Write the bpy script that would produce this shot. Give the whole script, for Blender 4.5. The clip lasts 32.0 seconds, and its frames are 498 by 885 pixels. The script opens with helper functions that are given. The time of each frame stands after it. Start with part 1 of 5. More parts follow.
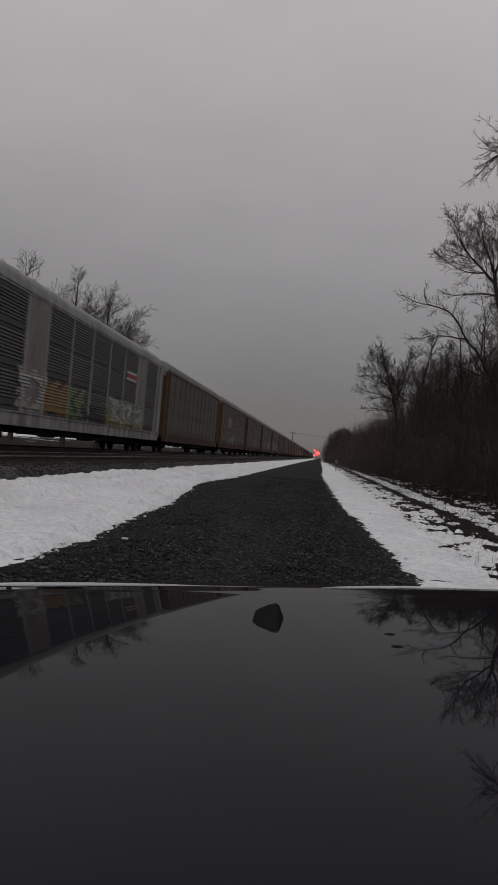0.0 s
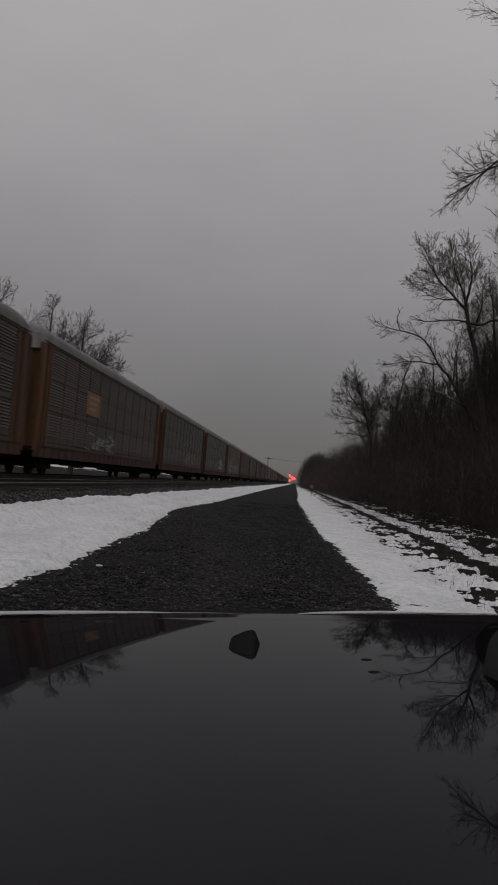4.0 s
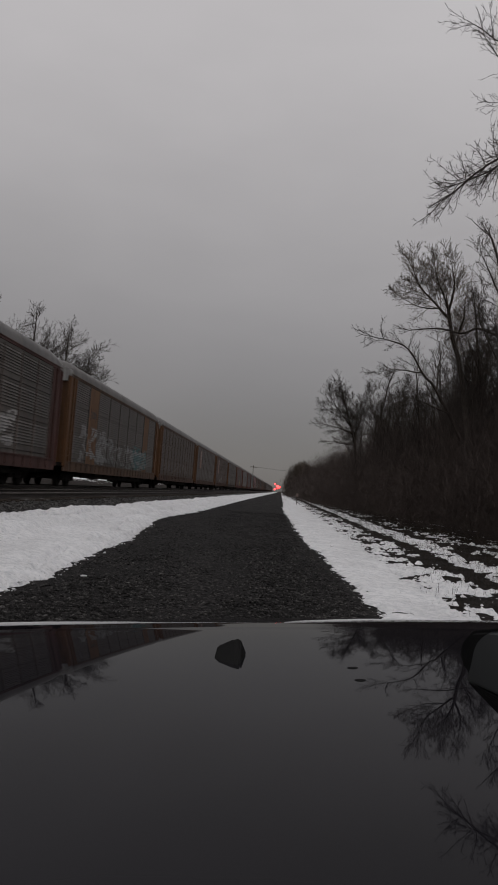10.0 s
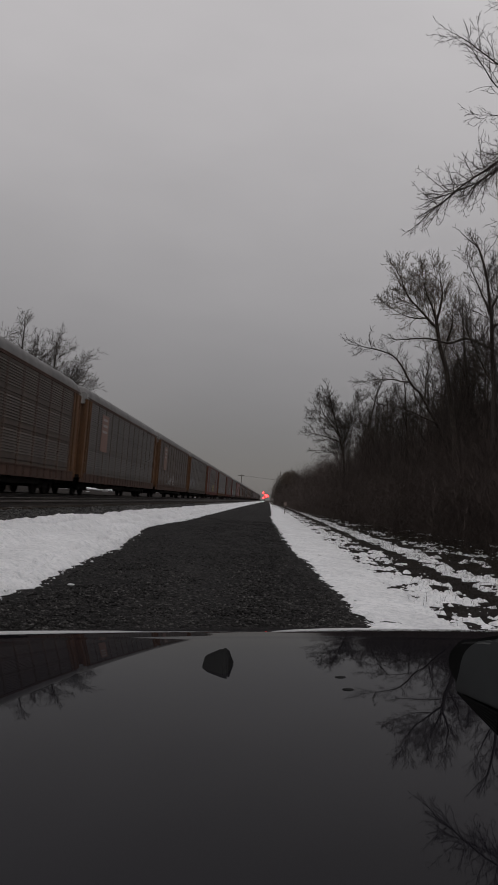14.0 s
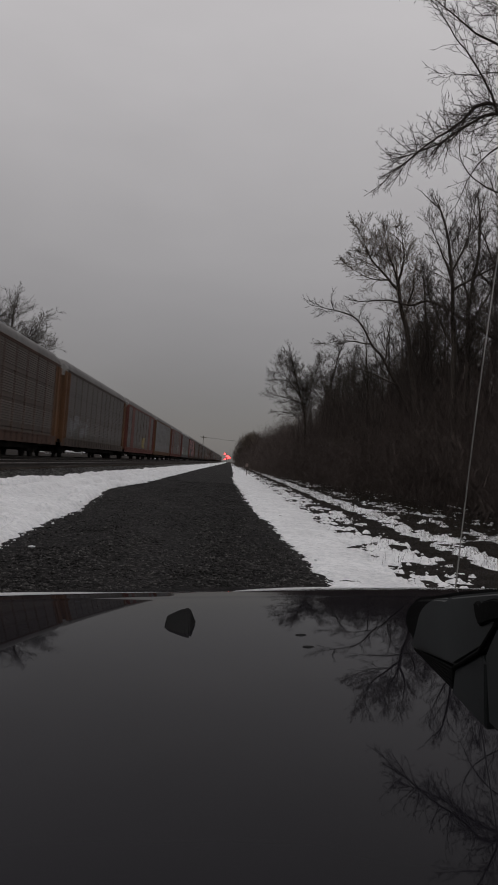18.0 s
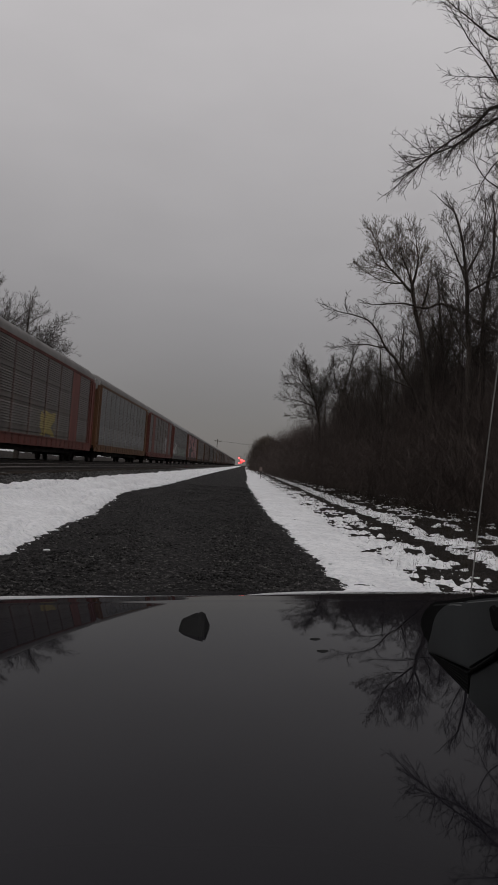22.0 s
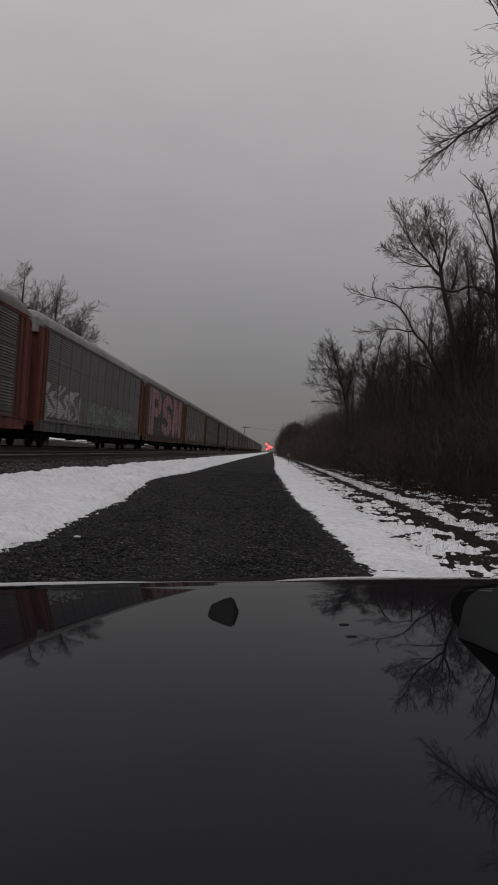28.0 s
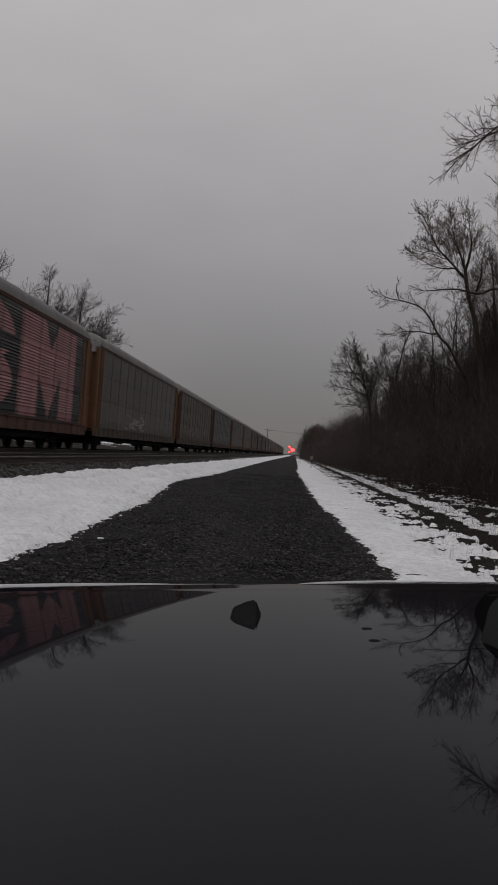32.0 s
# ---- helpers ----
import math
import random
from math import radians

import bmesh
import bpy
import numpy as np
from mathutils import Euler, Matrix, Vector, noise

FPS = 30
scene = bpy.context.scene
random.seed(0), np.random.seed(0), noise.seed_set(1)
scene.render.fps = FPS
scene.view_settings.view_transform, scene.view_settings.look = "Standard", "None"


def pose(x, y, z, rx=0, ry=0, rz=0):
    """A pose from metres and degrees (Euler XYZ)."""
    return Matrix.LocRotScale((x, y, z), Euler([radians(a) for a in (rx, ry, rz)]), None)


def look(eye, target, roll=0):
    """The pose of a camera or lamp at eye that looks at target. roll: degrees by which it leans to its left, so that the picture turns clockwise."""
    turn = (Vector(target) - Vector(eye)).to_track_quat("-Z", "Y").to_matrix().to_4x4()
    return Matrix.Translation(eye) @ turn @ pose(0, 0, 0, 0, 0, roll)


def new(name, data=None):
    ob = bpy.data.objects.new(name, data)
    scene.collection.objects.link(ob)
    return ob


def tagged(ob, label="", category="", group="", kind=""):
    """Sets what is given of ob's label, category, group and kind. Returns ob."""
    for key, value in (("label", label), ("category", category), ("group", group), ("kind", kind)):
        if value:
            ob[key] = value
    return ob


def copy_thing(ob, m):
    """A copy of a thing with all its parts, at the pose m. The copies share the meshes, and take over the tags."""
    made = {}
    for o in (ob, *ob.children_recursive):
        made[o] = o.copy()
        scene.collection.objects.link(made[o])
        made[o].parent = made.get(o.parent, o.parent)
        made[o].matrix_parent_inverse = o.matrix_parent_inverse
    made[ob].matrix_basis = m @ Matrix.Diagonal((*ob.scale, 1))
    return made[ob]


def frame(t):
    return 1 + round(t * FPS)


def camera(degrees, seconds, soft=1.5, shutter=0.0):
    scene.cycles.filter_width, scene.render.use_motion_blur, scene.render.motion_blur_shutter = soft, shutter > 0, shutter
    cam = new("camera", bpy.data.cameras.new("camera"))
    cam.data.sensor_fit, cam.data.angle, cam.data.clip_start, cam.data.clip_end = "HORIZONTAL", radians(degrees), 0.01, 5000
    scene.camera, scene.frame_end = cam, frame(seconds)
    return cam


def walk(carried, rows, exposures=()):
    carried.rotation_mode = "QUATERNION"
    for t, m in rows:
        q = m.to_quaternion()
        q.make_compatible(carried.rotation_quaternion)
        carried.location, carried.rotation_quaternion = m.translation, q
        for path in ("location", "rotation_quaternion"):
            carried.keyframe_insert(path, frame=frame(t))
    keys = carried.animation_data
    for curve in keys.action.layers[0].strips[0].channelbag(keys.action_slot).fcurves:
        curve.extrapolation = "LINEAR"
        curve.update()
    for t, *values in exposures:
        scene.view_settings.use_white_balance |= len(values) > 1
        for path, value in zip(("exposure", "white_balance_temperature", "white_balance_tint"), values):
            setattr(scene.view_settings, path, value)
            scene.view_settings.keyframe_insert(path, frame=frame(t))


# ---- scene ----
EYE_Z = 1.35
cam = camera(35.0, 32.0, soft=1.7, shutter=0.7)
PATH = [  # seconds, yaw, pitch, roll
    (0, 5.25, 0.68, 4.96), (0.5, 5.20, 0.42, 4.89), (1, 5.22, -0.05, 4.75), (1.5, 5.22, -0.16, 4.77),
    (2, 4.84, -0.40, 4.90), (2.5, 7.67, -0.58, 4.97), (2.8, 5.39, 0.68, 3.93), (3, 6.48, -0.48, 3.89),
    (3.5, 4.25, 1.47, 4.63), (4, 3.62, 2.66, 4.66), (4.5, 2.70, 2.09, 4.20), (6.5, 0.79, 1.83, 4.31),
    (7, 0.66, 2.08, 4.31), (7.5, 1.19, 1.44, 4.22), (8, 1.07, 0.83, 4.19), (8.5, 0.60, 0.99, 4.18),
    (9, -0.98, 0.73, 4.06), (9.5, 0.45, 1.50, 3.96), (10, 2.58, 3.38, 4.30), (10.5, 1.59, 3.54, 4.19),
    (11, 1.95, 3.85, 4.24), (11.5, 1.97, 3.74, 4.24), (12, 2.12, 3.49, 4.28), (12.5, 1.69, 3.49, 4.24),
    (13, 1.99, 3.85, 4.45), (13.5, 1.79, 4.16, 4.46), (14, 1.79, 4.07, 4.44), (14.5, 1.45, 3.95, 4.43),
    (16.5, 0.38, 2.24, 4.37), (17, -0.06, 2.09, 4.35), (17.5, -0.20, 1.92, 4.30), (18, -1.19, 1.50, 4.34),
    (18.5, -1.49, 1.28, 4.18), (19, -1.02, 1.23, 4.29), (19.5, -0.95, 1.23, 4.23), (20, -1.00, 1.41, 4.25),
    (20.5, -0.79, 1.59, 4.26), (21, -0.31, 1.61, 4.32), (21.5, -0.00, 1.60, 4.33), (22, -0.16, 1.69, 4.29),
    (22.5, 0.26, 1.91, 4.39), (23, 0.73, 1.69, 4.36), (23.5, 0.72, 1.41, 4.33), (24, 0.49, 1.17, 4.37),
    (24.5, 0.66, 1.01, 4.37), (26.5, 1.02, 0.39, 4.16), (27, 1.64, 0.47, 3.96), (27.5, 1.47, 0.43, 3.98),
    (28, 1.77, 0.55, 3.93), (28.5, 2.00, 0.54, 3.87), (29, 1.52, 0.44, 4.28), (29.5, 2.13, 0.26, 4.20),
    (29.6, 3.38, 0.76, 3.88), (30, 3.19, 0.24, 4.24), (30.5, 3.21, 0.51, 4.18), (31, 3.28, 0.45, 4.19),
    (31.5, 3.44, 0.55, 4.20), (32, 3.43, 0.63, 4.11),
]
walk(cam, [(t, pose(0, 0, EYE_Z, 90 + pitch, 0, yaw) @ pose(0, 0, 0, 0, 0, roll)) for t, yaw, pitch, roll in PATH],
     [(0, -0.08), (3, 0.0), (4, -0.27), (5.2, -0.1), (7, 0.10), (9, 0.03), (13, 0.03), (17, 0.10), (24, 0.08), (27, 0.0), (32, 0.0)])

# ---- sky and sun ----
world = bpy.data.worlds.new("overcast")
scene.world = world
world.use_nodes = True
wn, wl = world.node_tree.nodes, world.node_tree.links
wn.clear()
w_out, w_bg = wn.new("ShaderNodeOutputWorld"), wn.new("ShaderNodeBackground")
w_tc, w_sep, w_ramp = wn.new("ShaderNodeTexCoord"), wn.new("ShaderNodeSeparateXYZ"), wn.new("ShaderNodeValToRGB")
wl.new(w_tc.outputs["Generated"], w_sep.inputs[0])
wl.new(w_sep.outputs["Z"], w_ramp.inputs[0])
ramp = w_ramp.color_ramp
ramp.elements[0].position, ramp.elements[0].color = 0.0, (0.148, 0.138, 0.134, 1)
ramp.elements[1].position, ramp.elements[1].color = 1.0, (0.72, 0.70, 0.71, 1)
for spot, col in ((0.06, (0.178, 0.168, 0.166)), (0.2, (0.285, 0.272, 0.274)), (0.5, (0.51, 0.49, 0.496))):
    el = ramp.elements.new(spot)
    el.color = (*col, 1)
w_map, w_noise, w_mul = wn.new("ShaderNodeMapping"), wn.new("ShaderNodeTexNoise"), wn.new("ShaderNodeMix")
w_map.inputs["Scale"].default_value = (1.0, 1.0, 2.6)
w_noise.inputs["Scale"].default_value = 2.6
w_noise.inputs["Detail"].default_value = 5
w_cr = wn.new("ShaderNodeMapRange")
w_cr.inputs["To Min"].default_value, w_cr.inputs["To Max"].default_value = 0.86, 1.14
wl.new(w_tc.outputs["Generated"], w_map.inputs[0])
wl.new(w_map.outputs[0], w_noise.inputs["Vector"])
wl.new(w_noise.outputs[0], w_cr.inputs["Value"])
w_mul.data_type, w_mul.blend_type = "RGBA", "MULTIPLY"
w_mul.inputs["Factor"].default_value = 1.0
wl.new(w_ramp.outputs[0], w_mul.inputs[6])
wl.new(w_cr.outputs[0], w_mul.inputs[7])
w_sky = wn.new("ShaderNodeTexSky")
w_sky.sky_type, w_sky.sun_disc = "NISHITA", False
w_sky.sun_elevation, w_sky.sun_rotation = radians(48), radians(200)
w_dim, w_mix = wn.new("ShaderNodeMix"), wn.new("ShaderNodeMix")
w_dim.data_type = w_mix.data_type = "RGBA"
w_dim.blend_type = "MULTIPLY"
w_dim.inputs["Factor"].default_value = 1.0
w_dim.inputs[7].default_value = (0.06, 0.06, 0.06, 1)
wl.new(w_sky.outputs[0], w_dim.inputs[6])
w_mix.inputs["Factor"].default_value = 0.06
wl.new(w_mul.outputs[2], w_mix.inputs[6])
wl.new(w_dim.outputs[2], w_mix.inputs[7])
wl.new(w_mix.outputs[2], w_bg.inputs[0])
wl.new(w_bg.outputs[0], w_out.inputs[0])
sun = new("sun", bpy.data.lights.new("sun", "SUN"))
sun.data.energy, sun.data.angle, sun.data.color = 0.25, radians(70), (1.0, 0.97, 0.93)
sun.matrix_basis = look((-20, -40, 60), (0, 20, 0))
scene.view_settings.exposure = 0.0


# ---- materials ----
def mat_base(name, rough=0.8, metal=0.0):
    m = bpy.data.materials.new(name)
    m.use_nodes = True
    nt = m.node_tree
    b = nt.nodes["Principled BSDF"]
    b.inputs["Roughness"].default_value, b.inputs["Metallic"].default_value = rough, metal
    b.inputs["Specular IOR Level"].default_value = 0.06 if rough >= 0.75 else 0.4
    return m, nt.nodes, nt.links, b


def noise_node(n, l, scale, detail=4, rough=0.6, stretch=None, coord="Object"):
    tc, tex = n.new("ShaderNodeTexCoord"), n.new("ShaderNodeTexNoise")
    tex.inputs["Scale"].default_value, tex.inputs["Detail"].default_value = scale, detail
    tex.inputs["Roughness"].default_value = rough
    if stretch:
        mp = n.new("ShaderNodeMapping")
        mp.inputs["Scale"].default_value = stretch
        l.new(tc.outputs[coord], mp.inputs[0])
        l.new(mp.outputs[0], tex.inputs["Vector"])
    else:
        l.new(tc.outputs[coord], tex.inputs["Vector"])
    return tex.outputs[0]


def ramp_node(n, l, src, stops):
    r = n.new("ShaderNodeValToRGB")
    while len(r.color_ramp.elements) < len(stops):
        r.color_ramp.elements.new(0.5)
    for el, (p, c) in zip(r.color_ramp.elements, stops):
        el.position, el.color = p, (*c, 1)
    l.new(src, r.inputs[0])
    return r.outputs[0]


def mix_node(n, l, fac, a, b, mode="MIX"):
    m = n.new("ShaderNodeMix")
    m.data_type, m.blend_type = "RGBA", mode
    for sock, v in ((0, fac), (6, a), (7, b)):
        if hasattr(v, "links") or hasattr(v, "is_linked"):
            l.new(v, m.inputs[sock])
        elif sock == 0:
            m.inputs[0].default_value = v
        else:
            m.inputs[sock].default_value = (*v, 1)
    return m.outputs[2]


def bump_node(n, l, src, b, strength, dist):
    bp = n.new("ShaderNodeBump")
    bp.inputs["Strength"].default_value, bp.inputs["Distance"].default_value = strength, dist
    l.new(src, bp.inputs["Height"])
    l.new(bp.outputs[0], b.inputs["Normal"])


def two_scale(name, stops, fine, coarse, rough=0.85, bump=0.4, dist=0.02, metal=0.0, tint=(0.55, 1.25), stretch=None):
    """Fine grain through a colour ramp, darkened and lightened by coarse stains."""
    m, n, l, b = mat_base(name, rough, metal)
    f = noise_node(n, l, fine, 5, 0.7, stretch)
    c = noise_node(n, l, coarse, 3, 0.6, stretch)
    lo, hi = tint
    col = mix_node(n, l, 1.0, ramp_node(n, l, f, stops), ramp_node(n, l, c, ((0.3, (lo,) * 3), (0.7, (hi,) * 3))), "MULTIPLY")
    l.new(col, b.inputs["Base Color"])
    bump_node(n, l, f, b, bump, dist)
    return m


def gravel_mat(name, stops, cell, tint=(0.7, 1.2)):
    """Crushed stone: cells of varied tone with dark joints."""
    m, n, l, b = mat_base(name, 0.8)
    tc, vo, ve = n.new("ShaderNodeTexCoord"), n.new("ShaderNodeTexVoronoi"), n.new("ShaderNodeTexVoronoi")
    vo.inputs["Scale"].default_value = ve.inputs["Scale"].default_value = cell
    ve.feature = "DISTANCE_TO_EDGE"
    for v in (vo, ve):
        l.new(tc.outputs["Object"], v.inputs["Vector"])
    sep = n.new("ShaderNodeSeparateColor")
    l.new(vo.outputs["Color"], sep.inputs[0])
    stone = ramp_node(n, l, sep.outputs[0], stops)
    joint = ramp_node(n, l, ve.outputs["Distance"], ((0.0, (0.25,) * 3), (0.12, (1.0,) * 3)))
    big = ramp_node(n, l, noise_node(n, l, 0.55, 4, 0.65, (2.2, 0.5, 1)), ((0.32, (tint[0],) * 3), (0.7, (tint[1],) * 3)))
    col = mix_node(n, l, 1.0, mix_node(n, l, 1.0, stone, joint, "MULTIPLY"), big, "MULTIPLY")
    l.new(col, b.inputs["Base Color"])
    bump_node(n, l, ve.outputs["Distance"], b, 0.6, 0.03)
    return m


M_ROAD = gravel_mat("road_gravel", ((0.0, (0.0074, 0.0068, 0.0067)), (0.6, (0.0158, 0.0146, 0.0145)), (0.86, (0.042, 0.0385, 0.038)), (1.0, (0.12, 0.114, 0.109))), 30, (0.6, 1.3))
M_STONE = two_scale("loose_stone", ((0.3, (0.010, 0.0096, 0.0094)), (0.52, (0.036, 0.0345, 0.034)), (0.74, (0.23, 0.22, 0.215))), 11, 2.0, 0.8)
M_BALLAST = gravel_mat("ballast_stone", ((0.0, (0.03, 0.029, 0.028)), (0.5, (0.075, 0.072, 0.07)), (1.0, (0.17, 0.165, 0.16))), 13)
M_SOIL = two_scale("leaf_litter_and_grass", ((0.28, (0.009, 0.0078, 0.007)), (0.5, (0.028, 0.024, 0.022)), (0.72, (0.085, 0.073, 0.065))), 26, 1.6, 0.95, 1.0, 0.08)
M_SNOW, _n, _l, _b = mat_base("old_snow", 0.6)
_fine, _coarse, _grit_pits = noise_node(_n, _l, 9, 6, 0.7), noise_node(_n, _l, 0.8, 3), noise_node(_n, _l, 42, 3, 0.6)
_col = mix_node(_n, _l, 1.0, ramp_node(_n, _l, _fine, ((0.30, (0.54, 0.555, 0.58)), (0.56, (0.83, 0.83, 0.84)))), ramp_node(_n, _l, _coarse, ((0.3, (0.84,) * 3), (0.7, (1.04,) * 3))), "MULTIPLY")
# dark grit specks, strengthened to put the shade of small pits into the colour
_col = mix_node(_n, _l, 1.0, _col, ramp_node(_n, _l, _grit_pits, ((0.28, (0.42, 0.40, 0.385)), (0.40, (1.0, 1.0, 1.0)))), "MULTIPLY")
_l.new(_col, _b.inputs["Base Color"])
bump_node(_n, _l, _fine, _b, 0.5, 0.022)
M_BARK = two_scale("wet_bark", ((0.3, (0.032, 0.027, 0.024)), (0.7, (0.08, 0.068, 0.060))), 18, 1.2, 0.9, 0.6, 0.02, stretch=(1, 1, 0.25))
M_TWIG = two_scale("twig_bark", ((0.3, (0.040, 0.034, 0.031)), (0.7, (0.09, 0.076, 0.068))), 6, 0.6, 0.9, 0.0, 0.01)
# pale bark, its tone raised further as painted distance haze for the far clump
M_TWIG_PALE = two_scale("pale_hazed_twig_bark", ((0.3, (0.075, 0.062, 0.050)), (0.7, (0.15, 0.122, 0.098))), 6, 0.6, 0.9, 0.0, 0.01)
M_BRUSH = two_scale("brush_stems", ((0.3, (0.068, 0.055, 0.050)), (0.7, (0.118, 0.095, 0.086))), 3, 0.25, 0.95, 0.0, 0.01)
M_STRAW = two_scale("dead_grass", ((0.3, (0.020, 0.016, 0.012)), (0.7, (0.055, 0.044, 0.032))), 8, 1.0, 0.95, 0.0, 0.01)
M_RAIL = two_scale("rusty_rail_steel", ((0.3, (0.026, 0.021, 0.019)), (0.7, (0.06, 0.05, 0.045))), 20, 1.5, 0.6, 0.3, 0.004)
M_RAILTOP = two_scale("worn_rail_head", ((0.3, (0.10, 0.085, 0.075)), (0.7, (0.2, 0.18, 0.165))), 20, 1.0, 0.5, 0.1, 0.002, metal=0.7)
M_TIE = two_scale("creosoted_tie", ((0.3, (0.020, 0.016, 0.013)), (0.7, (0.055, 0.045, 0.037))), 12, 1.0, 0.9, 0.5, 0.01, stretch=(0.3, 1, 1))
M_STEEL = two_scale("grimy_truck_steel", ((0.3, (0.018, 0.016, 0.015)), (0.7, (0.05, 0.044, 0.04))), 10, 1.0, 0.75, 0.3, 0.01)
M_BLACKPAINT, _n, _l, _b = mat_base("black_clearcoat_hazed", 0.035)
# base colour lifted off black to put a haze over the reflections
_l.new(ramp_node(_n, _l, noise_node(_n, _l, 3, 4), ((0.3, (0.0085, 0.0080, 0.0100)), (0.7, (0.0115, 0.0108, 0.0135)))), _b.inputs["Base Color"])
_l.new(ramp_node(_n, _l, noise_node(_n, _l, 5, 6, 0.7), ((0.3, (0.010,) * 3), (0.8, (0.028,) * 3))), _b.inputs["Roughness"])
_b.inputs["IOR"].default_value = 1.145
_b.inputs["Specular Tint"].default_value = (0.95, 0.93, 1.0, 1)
M_PLASTIC = two_scale("black_plastic", ((0.3, (0.006, 0.006, 0.006)), (0.7, (0.009, 0.009, 0.009))), 160, 9, 0.76, 0.2, 0.001)
M_GREYFACE = two_scale("grey_plastic", ((0.3, (0.027, 0.031, 0.032)), (0.7, (0.034, 0.039, 0.040))), 120, 8, 0.5, 0.05, 0.001)
M_TYRE = two_scale("tyre_rubber", ((0.3, (0.012, 0.012, 0.012)), (0.7, (0.025, 0.025, 0.024))), 60, 5, 0.85, 0.3, 0.003)
M_WIRE = two_scale("antenna_steel", ((0.3, (0.20, 0.19, 0.18)), (0.7, (0.32, 0.31, 0.30))), 30, 4, 0.5, 0.0, 0.001)
M_WOODPOLE = two_scale("weathered_pole", ((0.3, (0.04, 0.033, 0.027)), (0.7, (0.10, 0.085, 0.07))), 8, 0.8, 0.9, 0.3, 0.01)
M_SIGN = two_scale("faded_sign", ((0.3, (0.17, 0.13, 0.115)), (0.7, (0.26, 0.20, 0.18))), 14, 2, 0.7, 0.1, 0.002)


def paint_mat(name, rough=0.7, grime=(0.36, 1.02), rust=0.4):
    """Weathered railcar paint in the object's own colour, streaked with grime and rust."""
    m, n, l, b = mat_base(name, rough)
    info = n.new("ShaderNodeObjectInfo")
    streak = noise_node(n, l, 1.1, 5, 0.65, (1.0, 1.6, 0.25))
    fine = noise_node(n, l, 9, 5, 0.7)
    col = mix_node(n, l, 1.0, info.outputs["Color"], ramp_node(n, l, streak, ((0.3, (grime[0],) * 3), (0.7, (grime[1],) * 3))), "MULTIPLY")
    col = mix_node(n, l, 1.0, col, ramp_node(n, l, fine, ((0.3, (0.78,) * 3), (0.7, (1.1,) * 3))), "MULTIPLY")
    rusty = ramp_node(n, l, noise_node(n, l, 2.3, 6, 0.75, (1, 1, 0.5)), ((0.50, (0, 0, 0)), (0.70, (rust,) * 3)))
    sep = n.new("ShaderNodeSeparateColor")
    l.new(rusty, sep.inputs[0])
    l.new(mix_node(n, l, sep.outputs[0], col, (0.085, 0.045, 0.028)), b.inputs["Base Color"])
    bump_node(n, l, fine, b, 0.12, 0.004)
    return m


M_PAINT = paint_mat("railcar_paint")
M_PANEL = paint_mat("railcar_panel", 0.6, (0.44, 1.02), 0.4)
M_SPRAY = paint_mat("spray_paint", 0.6, (0.7, 1.1), 0.1)
M_ROOF = paint_mat("weathered_roof", 0.65, (0.6, 1.15), 0.2)


def glow_mat(name, col, strength):
    m, n, l, b = mat_base(name, 0.4)
    b.inputs["Base Color"].default_value = (*col, 1)
    b.inputs["Emission Color"].default_value = (*col, 1)
    b.inputs["Emission Strength"].default_value = strength
    return m


M_RED = glow_mat("lit_red_lens", (1.0, 0.05, 0.05), 5.0)


# ---- builders ----
def mesh_from(name, verts, faces, smooth=False):
    me = bpy.data.meshes.new(name)
    if isinstance(verts, np.ndarray) and isinstance(faces, np.ndarray):
        n, k = faces.shape
        me.vertices.add(len(verts))
        me.vertices.foreach_set("co", np.ascontiguousarray(verts, np.float32).ravel())
        me.loops.add(n * k)
        me.loops.foreach_set("vertex_index", np.ascontiguousarray(faces, np.int32).ravel())
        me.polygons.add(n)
        me.polygons.foreach_set("loop_start", np.arange(0, n * k, k, dtype=np.int32))
        me.update(calc_edges=True)
    else:
        me.from_pydata([tuple(v) for v in verts], [], faces if isinstance(faces, list) else faces.tolist())
    if smooth:
        me.polygons.foreach_set("use_smooth", [True] * len(me.polygons))
    me.update()
    return me


def put(name, me, material, parent=None, label="", m=None, colour=None):
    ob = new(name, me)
    if material and not me.materials:
        me.materials.append(material)
    ob.parent = parent
    if m is not None:
        ob.matrix_basis = m
    if colour:
        ob.color = (*colour, 1)
    if label:
        ob["label"] = label
    return ob


def part(name, bm, material, parent, label="", m=None, colour=None, smooth=False):
    me = bpy.data.meshes.new(name)
    bm.to_mesh(me)
    bm.free()
    if smooth:
        me.polygons.foreach_set("use_smooth", [True] * len(me.polygons))
    return put(name, me, material, parent, label, m, colour)


def box(bm, x0, x1, y0, y1, z0, z1, bevel=0.0):
    r = bmesh.ops.create_cube(bm, size=1.0, matrix=Matrix.LocRotScale(((x0 + x1) / 2, (y0 + y1) / 2, (z0 + z1) / 2), None, (x1 - x0, y1 - y0, z1 - z0)))
    if bevel:
        es = list({e for v in r["verts"] for e in v.link_edges})
        bmesh.ops.bevel(bm, geom=es, offset=bevel, segments=2, affect="EDGES", profile=0.5)
    return r


def tube(bm, p0, p1, r0, r1, sides=10):
    p0, p1 = Vector(p0), Vector(p1)
    d = p1 - p0
    m = Matrix.Translation((p0 + p1) / 2) @ d.to_track_quat("Z", "Y").to_matrix().to_4x4()
    bmesh.ops.create_cone(bm, cap_ends=True, segments=sides, radius1=r0, radius2=r1, depth=d.length, matrix=m)


def thing(name, label, category, m=None, group="", kind=""):
    e = new(name)
    e.empty_display_size = 0.2
    if m is not None:
        e.matrix_basis = m
    return tagged(e, label, category, group, kind)


